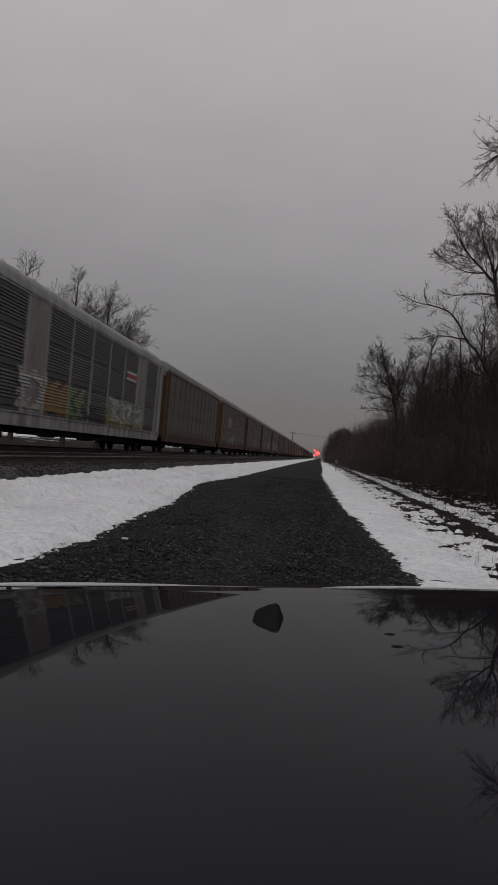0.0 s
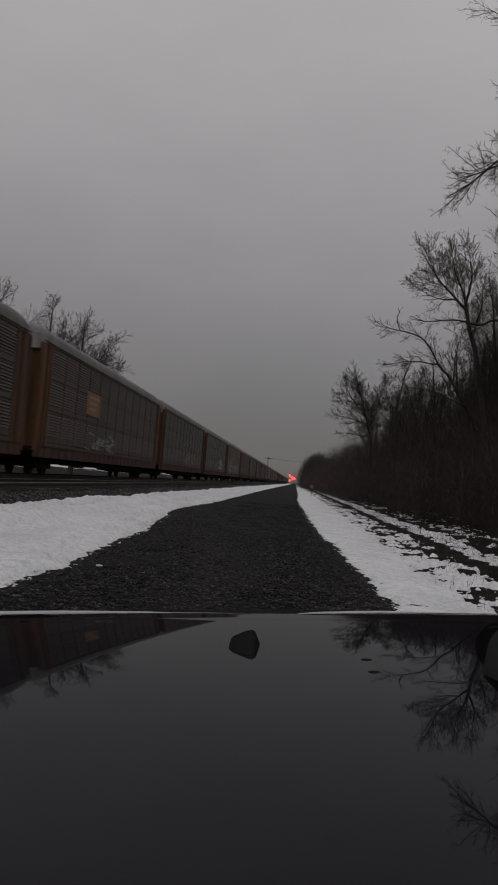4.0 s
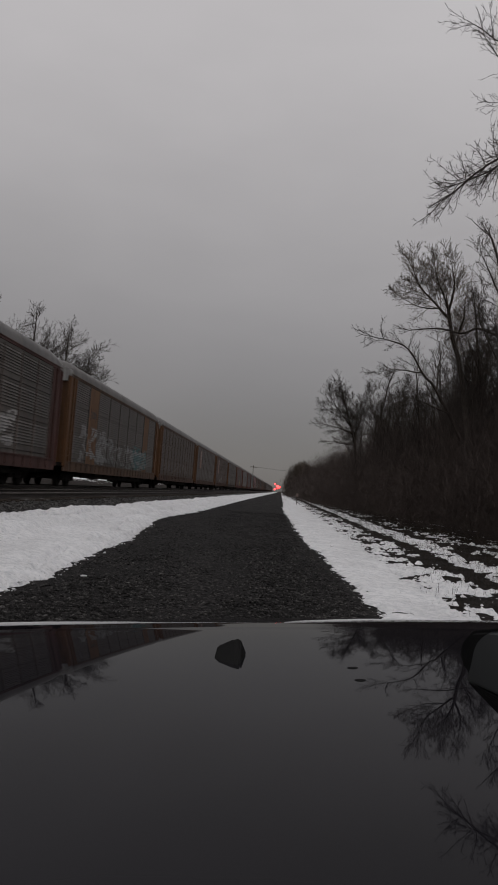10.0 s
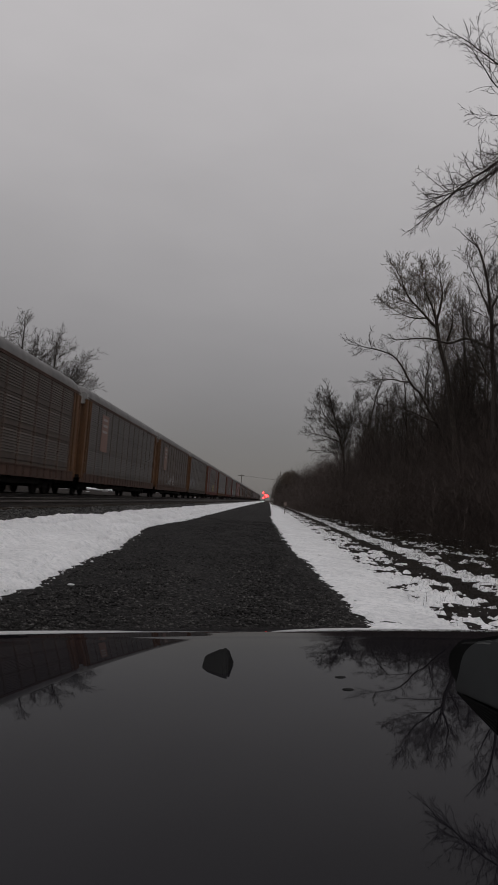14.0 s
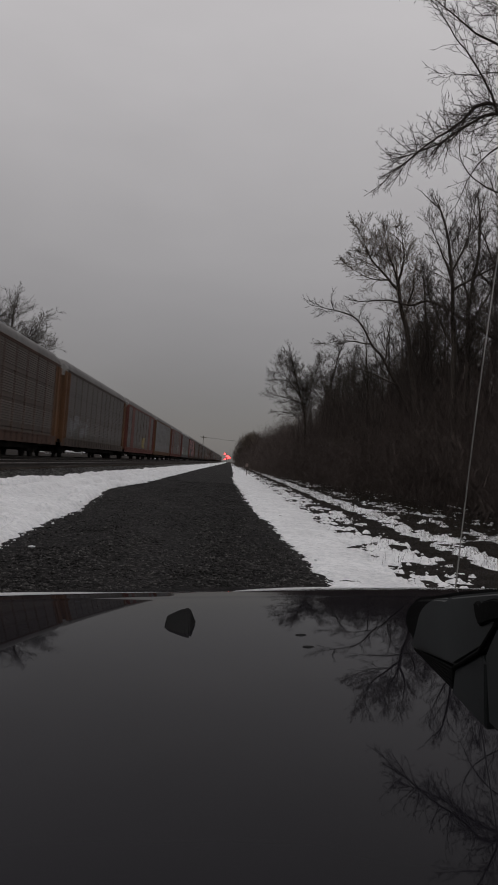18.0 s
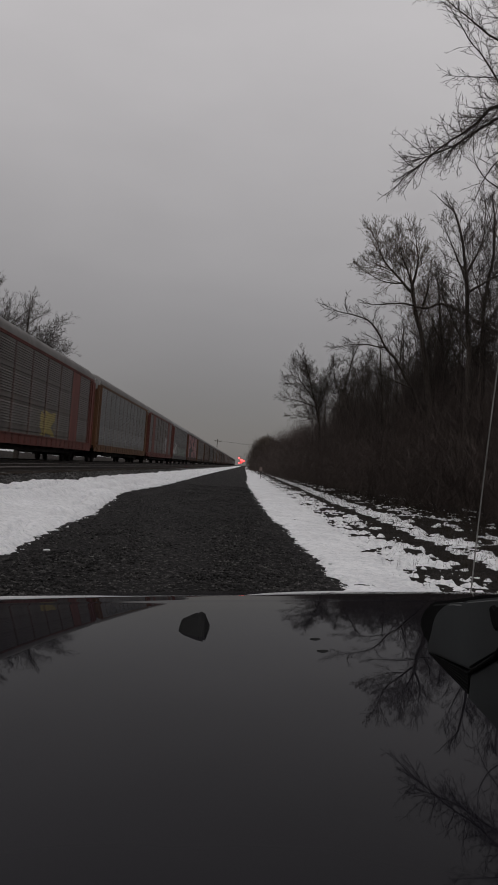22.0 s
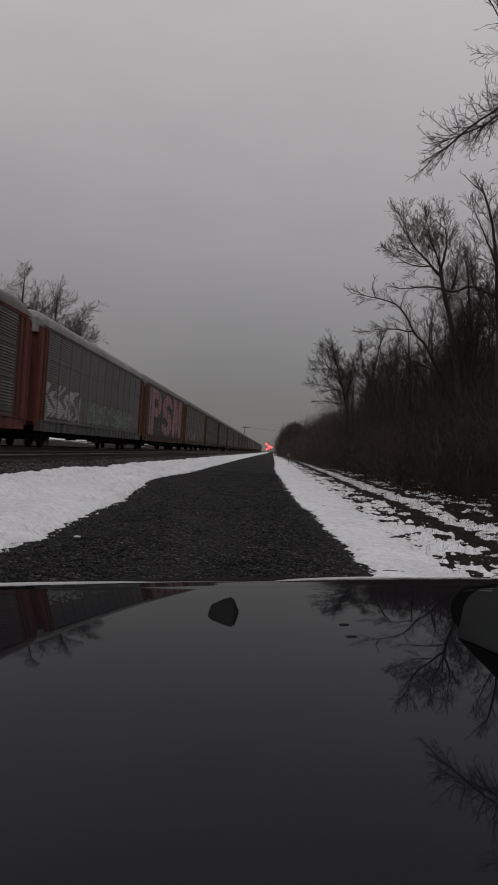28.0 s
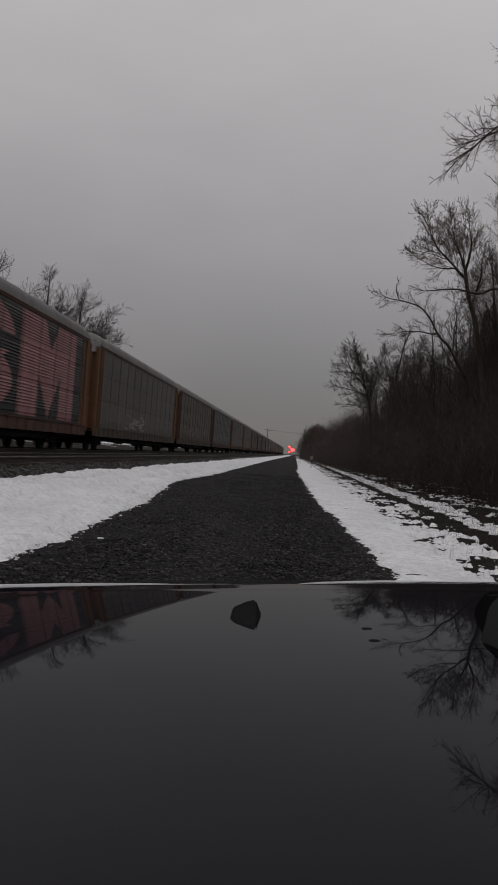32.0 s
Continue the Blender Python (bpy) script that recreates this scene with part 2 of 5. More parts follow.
def value_noise(x, y, seed=0):
    """Smooth value noise on a unit lattice, -1 to 1, for arrays."""
    xi, yi = np.floor(x).astype(np.int64), np.floor(y).astype(np.int64)
    fx, fy = x - xi, y - yi
    fx, fy = fx * fx * (3 - 2 * fx), fy * fy * (3 - 2 * fy)

    def h(a, b):
        k = (a * 374761393 + b * 668265263 + seed * 974711) & 0x7FFFFFFF
        k = ((k ^ (k >> 13)) * 1274126177) & 0x7FFFFFFF
        return ((k ^ (k >> 16)) % 65536) / 32767.5 - 1

    top = h(xi, yi) * (1 - fx) + h(xi + 1, yi) * fx
    low = h(xi, yi + 1) * (1 - fx) + h(xi + 1, yi + 1) * fx
    return top * (1 - fy) + low * fy


def fbm(x, y, seed=0, octaves=4, gain=0.55):
    total, amp, norm = 0.0, 1.0, 0.0
    for k in range(octaves):
        total = total + amp * value_noise(x * 2 ** k, y * 2 ** k, seed + 17 * k)
        norm, amp = norm + amp, amp * gain
    return total / norm


def sheet(name, xs, ys, height, material, keep=None, smooth=True):
    """A grid over xs and ys with heights from a function of arrays; keep() culls its hidden quads."""
    X, Y = np.meshgrid(xs, ys)
    Z = height(X, Y)
    n, m = X.shape
    idx = np.arange(n * m).reshape(n, m)
    quads = np.stack([idx[:-1, :-1], idx[:-1, 1:], idx[1:, 1:], idx[1:, :-1]], -1).reshape(-1, 4)
    V = np.stack([X, Y, Z], -1).reshape(-1, 3)
    if keep is not None:
        K = keep(X, Y, Z).reshape(-1)
        quads = quads[K[quads].any(1)]
        used = np.unique(quads)
        remap = np.zeros(len(V), int)
        remap[used] = np.arange(len(used))
        V, quads = V[used], remap[quads]
    return put(name, mesh_from(name, V, quads, smooth), material)


# ---- the plan: road edges, snow, woods ----
def lerp(y, ys, vs):
    return np.interp(y, ys, vs)


def road_left(y):
    return lerp(y, (0, 11, 17, 21, 28, 35, 48, 90, 250), (-2.8, -2.88, -3.18, -3.6, -4.1, -3.95, -3.85, -4.05, -4.1)) + 0.14 * fbm(y * 0.9, y * 0 + 3, 5) + 0.05 * fbm(y * 5, y * 0 + 4, 7)


def road_right(y):
    return lerp(y, (0, 9.4, 14, 22, 33, 40, 57, 90, 250), (1.25, 1.19, 1.0, 0.68, 0.48, 0.42, 0.15, 0.3, 0.2)) + 0.10 * fbm(y * 1.1, y * 0 + 9, 6) + 0.06 * fbm(y * 5, y * 0 + 8, 8)


def woods_edge(y):
    return lerp(y, (0, 17, 24, 33, 59, 71, 130, 400), (7.5, 8.0, 8.2, 7.2, 6.3, 4.9, 4.5, 4.6))


RAIL_Z, NEAR_TRACK, FAR_TRACK = 0.80, -7.75, -11.95


def ground_z(x, y):
    base = np.interp(x, (-400, -60, -18, -14.6, -6.3, -5.2, -4.4, -3.4, -1.2, 1.0, 2.0, 4.5, 8, 14, 60, 400),
                     (0.9, 0.6, 0.35, 0.2, 0.2, 0.16, 0.06, 0.0, 0.04, -0.01, -0.03, 0.02, 0.1, 0.35, 0.6, 1.0))
    rough = np.interp(np.abs(x + 1.2), (2.4, 4.5, 8), (0.0, 0.03, 0.10))
    return base + rough * fbm(x * 0.8, y * 0.5, 2)


def graded(y0, y1, k, least):
    out, y = [], y0
    while y < y1:
        out.append(y)
        y += max(least, abs(y) * k)
    return np.array(out + [y1])


ground_xs = np.concatenate([-graded(14, 600, 0.25, 1.0)[::-1], np.arange(-13.5, 14.1, 0.5), graded(15, 600, 0.2, 1.0)])
ground = sheet("ground", ground_xs, np.concatenate([np.arange(-500, -60, 40.0), np.arange(-60, 4, 4.0), graded(4, 2500, 0.03, 0.4)]), ground_z, M_SOIL)
tagged(ground, "rough verge of dead grass and leaf litter beside the tracks", "ground", kind="structure")

road = sheet("road", np.linspace(-4.6, 1.7, 43), np.concatenate([np.arange(-40, 4, 2.0), graded(4, 900, 0.012, 0.08)]),
             lambda x, y: ground_z(x, y) + 0.045 + 0.012 * fbm(x * 3, y * 2, 4) - 0.012 * np.exp(-((x + 2.0) / 0.35) ** 2) - 0.010 * np.exp(-((x - 0.0) / 0.35) ** 2), M_ROAD)
tagged(road, "dark crushed-stone service road with wheel ruts", "road", kind="structure")


def snow_left_z(x, y):
    e = x - road_left(y)
    crest = -5.98 + 0.10 * fbm(y * 0.5, y * 0 + 1, 31) + 0.14 * fbm(y * 4.5, y * 0 + 2, 32)
    d = np.minimum(-e, x - crest)
    body = 0.19 * np.tanh((d + 0.028 * fbm(x * 8, y * 6, 15, 2) + 0.05 * fbm(x * 2, y * 1.6, 18, 2)) / 0.22) - 0.01
    lumps = 0.06 * fbm(x * 1.6, y * 0.6, 11) + 0.020 * fbm(x * 5, y * 3, 12) + 0.045 * np.exp(-((d - 0.25) / 0.3) ** 2) * fbm(x * 12, y * 8, 14, 2)
    groove = -0.09 * np.exp(-((x - (-4.85 + 0.2 * fbm(y * 0.2, y * 0, 13))) / 0.10) ** 2) - np.interp(y, (9, 15), (0.06, 0.17)) * np.exp(-((d - np.interp(y, (8, 12, 20), (0.14, 0.42, 0.60)) + 0.10 * fbm(y * 0.6, y * 0, 16)) / 0.06) ** 2) * np.clip(0.75 + 1.5 * fbm(y * 0.8, y * 0, 17), 0, 1)
    rise = np.interp(x, (-6.6, -5.2, -4.4), (0.30, 0.05, 0.0))
    return ground_z(x, y) + body + np.clip(d / 0.16, 0, 1) * (lumps + groove) + rise


def snow_right_z(x, y):
    e = x - road_right(y)
    drift = x + 0.14 * fbm(y * 0.35, y * 0 + 2, 21)
    cover = np.interp(drift, (1.9, 2.3, 3.4, 3.66, 3.88, 4.10, 4.65, 5.0, 6.2, 8.0), (1.5, -0.08, -0.20, -0.75, -0.75, 0.16, 0.10, -0.50, -0.36, -0.62))
    cover = cover - 0.25 * np.clip((y - 45) / 60, 0, 1) * (drift > 2.2)
    patch = cover + 0.55 * fbm(x * 1.7, y * 0.7, 22, 3) + 1.25 * fbm(x * 4.5, y * 3.4, 23, 4, 0.8)
    d = np.minimum(np.minimum(patch * 2.0, e / 0.16 + 0.7 * fbm(x * 9, y * 7, 27, 2)), 1.6)
    d = np.where(x > woods_edge(y) + 2.5, -1, d)
    dents = 0.03 * fbm(x * 2.2, y * 1.2, 24) + 0.030 * fbm(x * 7, y * 5, 25) - 0.05 * np.clip(fbm(x * 3.1, y * 2.2, 28, 2) - 0.25, 0, 1)
    return ground_z(x, y) + 0.004 + 0.075 * np.tanh(d * 1.3) + np.clip(d * 1.5, 0, 1) * dents


def near_base(low):
    return lambda X, Y, Z: Z > ground_z(X, Y) - low


snow_ys = graded(6, 900, 0.005, 0.04)
snow_l = sheet("snow", np.linspace(-6.7, -2.6, 84), snow_ys, snow_left_z, M_SNOW, near_base(0.06))
tagged(snow_l, "grainy old snow bank between track ballast and road", "snow", kind="structure")
snow_r = sheet("snow", np.concatenate([np.arange(-0.2, 5.0, 0.055), np.arange(5.0, 11, 0.09)]), snow_ys, snow_right_z, M_SNOW, near_base(0.03))
tagged(snow_r, "melting snow strip broken into patches over dead grass", "snow", kind="structure")
snow_f = sheet("snow", np.concatenate([-graded(16.2, 400, 0.08, 0.5)[::-1]]), graded(5, 1500, 0.02, 0.4),
               lambda x, y: ground_z(x, y) + np.interp(x, (-90, -26), (0.04, -0.10)) + 0.12 * fbm(x * 0.4, y * 0.25, 41), M_SNOW)
tagged(snow_f, "snow-covered open ground beyond the tracks", "snow", kind="structure")


# ---- railway ----
def ballast_z(x, y):
    prof = np.interp(x, (-15.4, -14.0, -13.6, -6.75, -6.35, -5.2), (0.22, 0.60, 0.64, 0.64, 0.60, 0.12))
    return prof + 0.025 * fbm(x * 5, y * 5, 51) + 0.012 * fbm(x * 14, y * 14, 52)


ballast = sheet("ballast", np.concatenate([np.arange(-15.4, -7.0, 0.4), np.arange(-7.0, -5.15, 0.09)]), np.arange(-480, 4, 4.0).tolist() + graded(4, 1400, 0.009, 0.09).tolist(), ballast_z, M_BALLAST)
tagged(ballast, "raised bed of grey crushed-stone track ballast", "ballast", kind="structure")


def track(x, detailed):
    t = thing("railway_track", "straight railway track with worn rails on dark wooden ties", "railway", pose(x, 0, 0), "parallel tracks", "structure")
    for s in (-0.75, 0.75):
        bm = bmesh.new()
        box(bm, s - 0.075, s + 0.075, -480, 1400, 0.655, 0.672)
        box(bm, s - 0.012, s + 0.012, -480, 1400, 0.672, 0.762)
        rail = part("rail", bm, M_RAIL, t)
        bm = bmesh.new()
        box(bm, s - 0.036, s + 0.036, -480, 1400, 0.762, RAIL_Z - 0.001, 0.006)
        part("rail_head", bm, M_RAILTOP, rail, "worn bright rail head")
    bm = bmesh.new()
    box(bm, -1.3, 1.3, -0.115, 0.115, 0.52, 0.655, 0.012)
    tie_me = bpy.data.meshes.new("tie")
    bm.to_mesh(tie_me)
    bm.free()
    rng = random.Random(7)
    count = 170 if detailed else 60
    for k in range(count):
        put("tie", tie_me, M_TIE, t, m=pose(rng.uniform(-0.05, 0.05), 16 + 0.55 * k, rng.uniform(-0.012, 0.008), 0, 0, rng.uniform(-1, 1)))
    V, F = [], []
    for y in np.arange(16 + 0.55 * count, 420, 0.55):
        o = len(V)
        for dx in (-1.3, 1.3):
            for dy in (-0.115, 0.115):
                V += [(dx, y + dy, 0.52), (dx, y + dy, 0.65)]
        F += [(o + a, o + b, o + c, o + d) for a, b, c, d in ((1, 3, 7, 5), (0, 1, 5, 4), (2, 6, 7, 3), (0, 2, 3, 1), (4, 5, 7, 6))]
    far_ties = put("ties", mesh_from("ties", V, F), M_TIE, t)
    tagged(far_ties, kind="stuff")
    return t


track(NEAR_TRACK, True)
track(FAR_TRACK, False)


# ---- autorack railcars: local x across (track side +), y along, z up from the rail head ----
CAR_L, PITCH, SIDE = 27.0, 28.4, 1.60
BAYS = 12
BAY0, BAY1 = 1.35, CAR_L - 1.35
BAY_W = (BAY1 - BAY0) / BAYS
TIERS = ((1.42, 2.58), (2.72, 3.88), (4.02, 5.12))


def slat_rows(tiers, per):
    """Heights and depths of one louvred panel, from bottom to top: in each tier a plain band over a slit, then slats with ledges."""
    rows = []
    for z0, z1 in tiers:
        plain = z0 + 0.20 * (z1 - z0)
        step = (z1 - plain) / per
        rows += [(z0 - 0.05, 0.012), (z0 - 0.045, -0.035), (z0 - 0.012, -0.035), (z0 - 0.008, 0.014), (plain - 0.01, 0.006)]
        for k in range(per):
            a = plain + k * step
            rows += [(a, -0.012), (a + 0.012, 0.034), (a + 0.046, 0.014), (a + step * 0.96, -0.010)]
        rows.append((z1 + 0.01, 0.012))
    return rows


ROWS = slat_rows(TIERS, 8)
ROWS = [(1.24, 0.012)] + ROWS + [(5.26, 0.012)]


def panel_mesh(width):
    V, F = [], []
    for z, d in ROWS:
        V += [(SIDE + d, 0.0, z), (SIDE + d, width, z)]
    for k in range(len(ROWS) - 1):
        F.append((2 * k, 2 * k + 1, 2 * k + 3, 2 * k + 2))
    o = len(V)
    V += [(SIDE - 0.05, 0.0, ROWS[0][0]), (SIDE - 0.05, width, ROWS[0][0]), (SIDE - 0.05, 0.0, ROWS[-1][0]), (SIDE - 0.05, width, ROWS[-1][0])]
    F += [(o, o + 2, o + 3, o + 1), (0, o, o + 1, 1), (2 * len(ROWS) - 2, 2 * len(ROWS) - 1, o + 3, o + 2)]
    return mesh_from("panel", V, F)


def simple_mesh(name, make):
    bm = bmesh.new()
    make(bm)
    me = bpy.data.meshes.new(name)
    bm.to_mesh(me)
    bm.free()
    return me


def corrugated_door(y, out):
    """End door across the car: one sheet folded into upright ribs."""
    line = [(-1.56, y - 0.06 * out)]
    for k in range(10):
        x = -1.50 + k * 0.333
        line += [(x - 0.085, y), (x - 0.055, y + 0.05 * out), (x + 0.055, y + 0.05 * out), (x + 0.085, y)]
    line = [p for p in line if p[0] <= 1.56] + [(1.56, y), (1.56, y - 0.06 * out)]
    n = len(line)
    V = [(px, py, 1.15) for px, py in line] + [(px, py, 5.15) for px, py in line]
    F = [(k, (k + 1) % n, n + (k + 1) % n, n + k) for k in range(n)] + [tuple(range(n))[::-1], tuple(range(n, 2 * n))]
    return mesh_from("end_door", V, F)


def roof_mesh():
    """Barrel roof with a seam at each bay and both ends turned down."""
    ys = [0.02, 0.12, 0.30, 0.55, 0.9] + [BAY0 + BAY_W * k + d for k in range(BAYS + 1) for d in (-0.03, 0.0, 0.03)] + [CAR_L - 0.9, CAR_L - 0.55, CAR_L - 0.30, CAR_L - 0.12, CAR_L - 0.02]
    V, F, n = [], [], 14
    for y in ys:
        e = min(y, CAR_L - y)
        fall = 0.42 * max(0.0, 1 - e / 0.9) ** 2.0
        seam = 0.02 if any(abs(y - (BAY0 + BAY_W * k)) < 0.01 for k in range(BAYS + 1)) else 0.0
        for k in range(n + 1):
            a = math.pi * k / n
            c, s = math.cos(a), math.sin(a)
            x = (SIDE + 0.04) * math.copysign(abs(c) ** 0.62, c)
            z = 5.36 + (0.79 - fall + seam) * abs(s) ** 0.75
            V.append((x, y, z))
    w = n + 1
    for j in range(len(ys) - 1):
        for k in range(n):
            F.append((j * w + k, j * w + k + 1, (j + 1) * w + k + 1, (j + 1) * w + k))
    F.append(tuple(range(n + 1)))
    F.append(tuple(reversed(range((len(ys) - 1) * w, len(ys) * w))))
    return mesh_from("roof", V, F, True)


def truck_frame(bm):
    for s in (-1.0, 1.0):
        box(bm, s * 1.0 - 0.07, s * 1.0 + 0.07, -1.25, 1.25, 0.50, 0.66, 0.03)
        box(bm, s * 1.0 - 0.08, s * 1.0 + 0.08, -0.42, 0.42, 0.30, 0.72, 0.05)
        for y in (-0.88, 0.88):
            box(bm, s * 1.0 - 0.10, s * 1.0 + 0.10, y - 0.15, y + 0.15, 0.30, 0.58, 0.04)
    box(bm, -1.1, 1.1, -0.2, 0.2, 0.55, 0.80, 0.04)


def wheelset(bm):
    for s in (-1, 1):
        tube(bm, (s * 0.69, 0, 0.42), (s * 0.82, 0, 0.42), 0.42, 0.42, 20)
        tube(bm, (s * 0.66, 0, 0.42), (s * 0.69, 0, 0.42), 0.445, 0.445, 20)
    tube(bm, (-1.05, 0, 0.42), (1.05, 0, 0.42), 0.085, 0.085, 8)


def underframe(bm):
    box(bm, -1.55, 1.55, 0.05, CAR_L - 0.05, 0.98, 1.16, 0.02)
    box(bm, -0.35, 0.35, -0.05, CAR_L + 0.05, 0.62, 0.98)
    box(bm, -1.0, 1.0, 4.9, CAR_L - 4.9, 0.50, 0.98, 0.05)
    box(bm, SIDE - 0.40, SIDE - 0.30, 4.9, CAR_L - 4.9, 0.48, 0.98, 0.02)
    for y, w, z in ((8.0, 1.2, 0.42), (13.0, 1.8, 0.40), (18.2, 0.9, 0.44)):
        box(bm, SIDE - 0.75, SIDE - 0.40, y, y + w, z, 0.96, 0.05)
    for y in np.arange(4.6, CAR_L - 4, 2.6):
        box(bm, -1.5, 1.5, y - 0.05, y + 0.05, 0.66, 0.98)


def side_sill(bm):
    box(bm, SIDE - 0.02, SIDE + 0.03, 0.03, CAR_L - 0.03, 0.75, 1.24, 0.01)
    box(bm, SIDE + 0.03, SIDE + 0.07, 0.03, CAR_L - 0.03, 1.20, 1.245)
    for k in range(BAYS * 2 + 1):
        y = BAY0 + k * BAY_W / 2
        box(bm, SIDE + 0.03, SIDE + 0.05, y - 0.03, y + 0.03, 0.80, 1.20)


def coupler(bm):
    box(bm, -0.13, 0.13, -0.62, 0.1, 0.72, 0.98, 0.04)
    box(bm, -0.2, 0.2, -0.62, -0.34, 0.68, 1.02, 0.06)


ME_PANEL = panel_mesh(BAY_W - 0.10)
ME_FLAT = simple_mesh("panel", lambda bm: box(bm, SIDE - 0.05, SIDE + 0.03, 0.0, BAY_W - 0.10, 1.245, 5.26))
ME_POST = simple_mesh("post", lambda bm: box(bm, SIDE - 0.03, SIDE + 0.038, -0.04, 0.04, 1.245, 5.27, 0.006))
ME_WIDE = simple_mesh("post", lambda bm: box(bm, SIDE - 0.03, SIDE + 0.05, -0.08, 0.08, 1.245, 5.27, 0.008))
ME_END = simple_mesh("end_post", lambda bm: (box(bm, SIDE - 0.05, SIDE + 0.03, 0.0, 0.50, 1.0, 5.30, 0.03), box(bm, SIDE + 0.03, SIDE + 0.09, 0.02, 0.13, 0.95, 5.25, 0.01),
                                             box(bm, SIDE - 0.06, SIDE + 0.005, 0.50, 1.30, 1.245, 5.30), box(bm, SIDE - 0.005, SIDE + 0.075, 0.72, 0.82, 1.245, 5.27, 0.01), box(bm, SIDE - 0.005, SIDE + 0.06, 1.18, 1.28, 1.245, 5.27, 0.01)))
ME_TOP = simple_mesh("top_rail", lambda bm: (box(bm, SIDE - 0.03, SIDE + 0.045, 0.10, CAR_L - 0.10, 5.27, 5.40, 0.01), box(bm, SIDE + 0.045, SIDE + 0.075, 0.12, CAR_L - 0.12, 5.36, 5.395)))
ME_SILL, ME_UNDER = simple_mesh("side_sill", side_sill), simple_mesh("underframe", underframe)
ME_WALL = simple_mesh("far_wall", lambda bm: box(bm, -SIDE, -SIDE + 0.06, 0.05, CAR_L - 0.05, 0.95, 5.38))
ME_DOOR0, ME_DOOR1 = corrugated_door(0.12, -1), corrugated_door(CAR_L - 0.12, 1)
ME_ROOF = roof_mesh()
ME_TRUCK, ME_WHEELS, ME_COUPLER = simple_mesh("truck", truck_frame), simple_mesh("wheelset", wheelset), simple_mesh("coupler", coupler)


def ladder(bm):
    for y in (0.20, 0.46):
        box(bm, SIDE + 0.10, SIDE + 0.125, y - 0.012, y + 0.012, 0.75, 2.6)
    for k in range(6):
        box(bm, SIDE + 0.10, SIDE + 0.122, 0.20, 0.46, 0.80 + 0.34 * k, 0.83 + 0.34 * k)


def cap_plate(bm):
    """Pale plate that closes the roof's corner over the end door."""
    box(bm, -1.45, SIDE - 0.06, -0.05, 0.0, 5.02, 5.66, 0.02)
    box(bm, SIDE - 0.30, SIDE + 0.055, -0.03, 0.40, 5.28, 5.58, 0.03)


ME_LADDER, ME_CAP = simple_mesh("ladder", ladder), simple_mesh("corner_plate", cap_plate)


def depth_at(z):
    return float(np.interp(z, [r[0] for r in ROWS], [r[1] for r in ROWS]))


def spray(mask, y0, y1, z0, z1, step=0.11, lift=0.008):
    """Paint that lies on the slats: a skin over the panel wherever mask(u, v) holds, u along and v up, both 0 to 1."""
    zs = [r for r in ROWS if z0 <= r[0] <= z1]
    zs = sorted(zs + [(z, depth_at(z)) for z in np.arange(z0, z1, 0.07)] + [(z1, depth_at(z1))])
    ys = np.arange(y0, y1 + step, step)
    V = [(SIDE + d + lift, y, z) for z, d in zs for y in ys]
    F, w = [], len(ys)
    for j in range(len(zs) - 1):
        v = ((zs[j][0] + zs[j + 1][0]) / 2 - z0) / (z1 - z0)
        us = ((ys[:-1] + ys[1:]) / 2 - y0) / (y1 - y0)
        hit = mask(us, np.full_like(us, v))
        F += [(j * w + k, j * w + k + 1, (j + 1) * w + k + 1, (j + 1) * w + k) for k in np.nonzero(hit)[0]]
    return mesh_from("graffiti", V, F)


def tag_mask(seed, width=0.16, fill=False, strokes=5.0):
    """Loose looping strokes, as in a painted tag too small to read."""
    def mask(u, v):
        n = fbm(u * strokes + 0.6 * np.sin(v * 9 + seed), v * 2.2, seed, 3)
        edge = np.minimum(np.minimum(u, 1 - u) * 6, np.minimum(v, 1 - v) * 4) + 0.35 * value_noise(u * 7, v * 3, seed + 3)
        body = (np.abs(n) < width) if not fill else (n > -0.28)
        return body & (edge > 0.12)
    return mask


def letter_mask(u, v):
    """Three block capitals, P S M, filling the length."""
    k = np.clip((u * 3).astype(int), 0, 2)
    a, b = (u * 3 - k) / 0.94, v
    inside = (a < 1) & (b > 0.0) & (b < 1.0)
    bowl = ((a - 0.50) / 0.48) ** 2 + ((b - 0.70) / 0.31) ** 2 < 1
    eye_p = ((a - 0.52) / 0.15) ** 2 + ((b - 0.70) / 0.11) ** 2 < 1
    p_ = ((a < 0.40) & (a > 0.03)) | (bowl & (a > 0.2))
    p_ = p_ & ~eye_p
    top_o, low_o = ((a - 0.5) / 0.47) ** 2 + ((b - 0.71) / 0.29) ** 2 < 1, ((a - 0.5) / 0.47) ** 2 + ((b - 0.29) / 0.29) ** 2 < 1
    top_i, low_i = ((a - 0.60) / 0.20) ** 2 + ((b - 0.69) / 0.085) ** 2 < 1, ((a - 0.40) / 0.20) ** 2 + ((b - 0.31) / 0.085) ** 2 < 1
    s_ = (top_o & ~top_i & ~((a > 0.62) & (b > 0.56) & (b < 0.72))) | (low_o & ~low_i & ~((a < 0.38) & (b > 0.28) & (b < 0.44)))
    m_ = (a < 0.30) | (a > 0.70) | (np.abs(np.abs(a - 0.5) - (b - 0.35) * 0.42) < 0.15)
    return inside & np.select([k == 0, k == 1, k == 2], [p_, s_, m_])


def drip_mask(u, v):
    return fbm(u * 9, v * 2, 88, 3) > -0.55


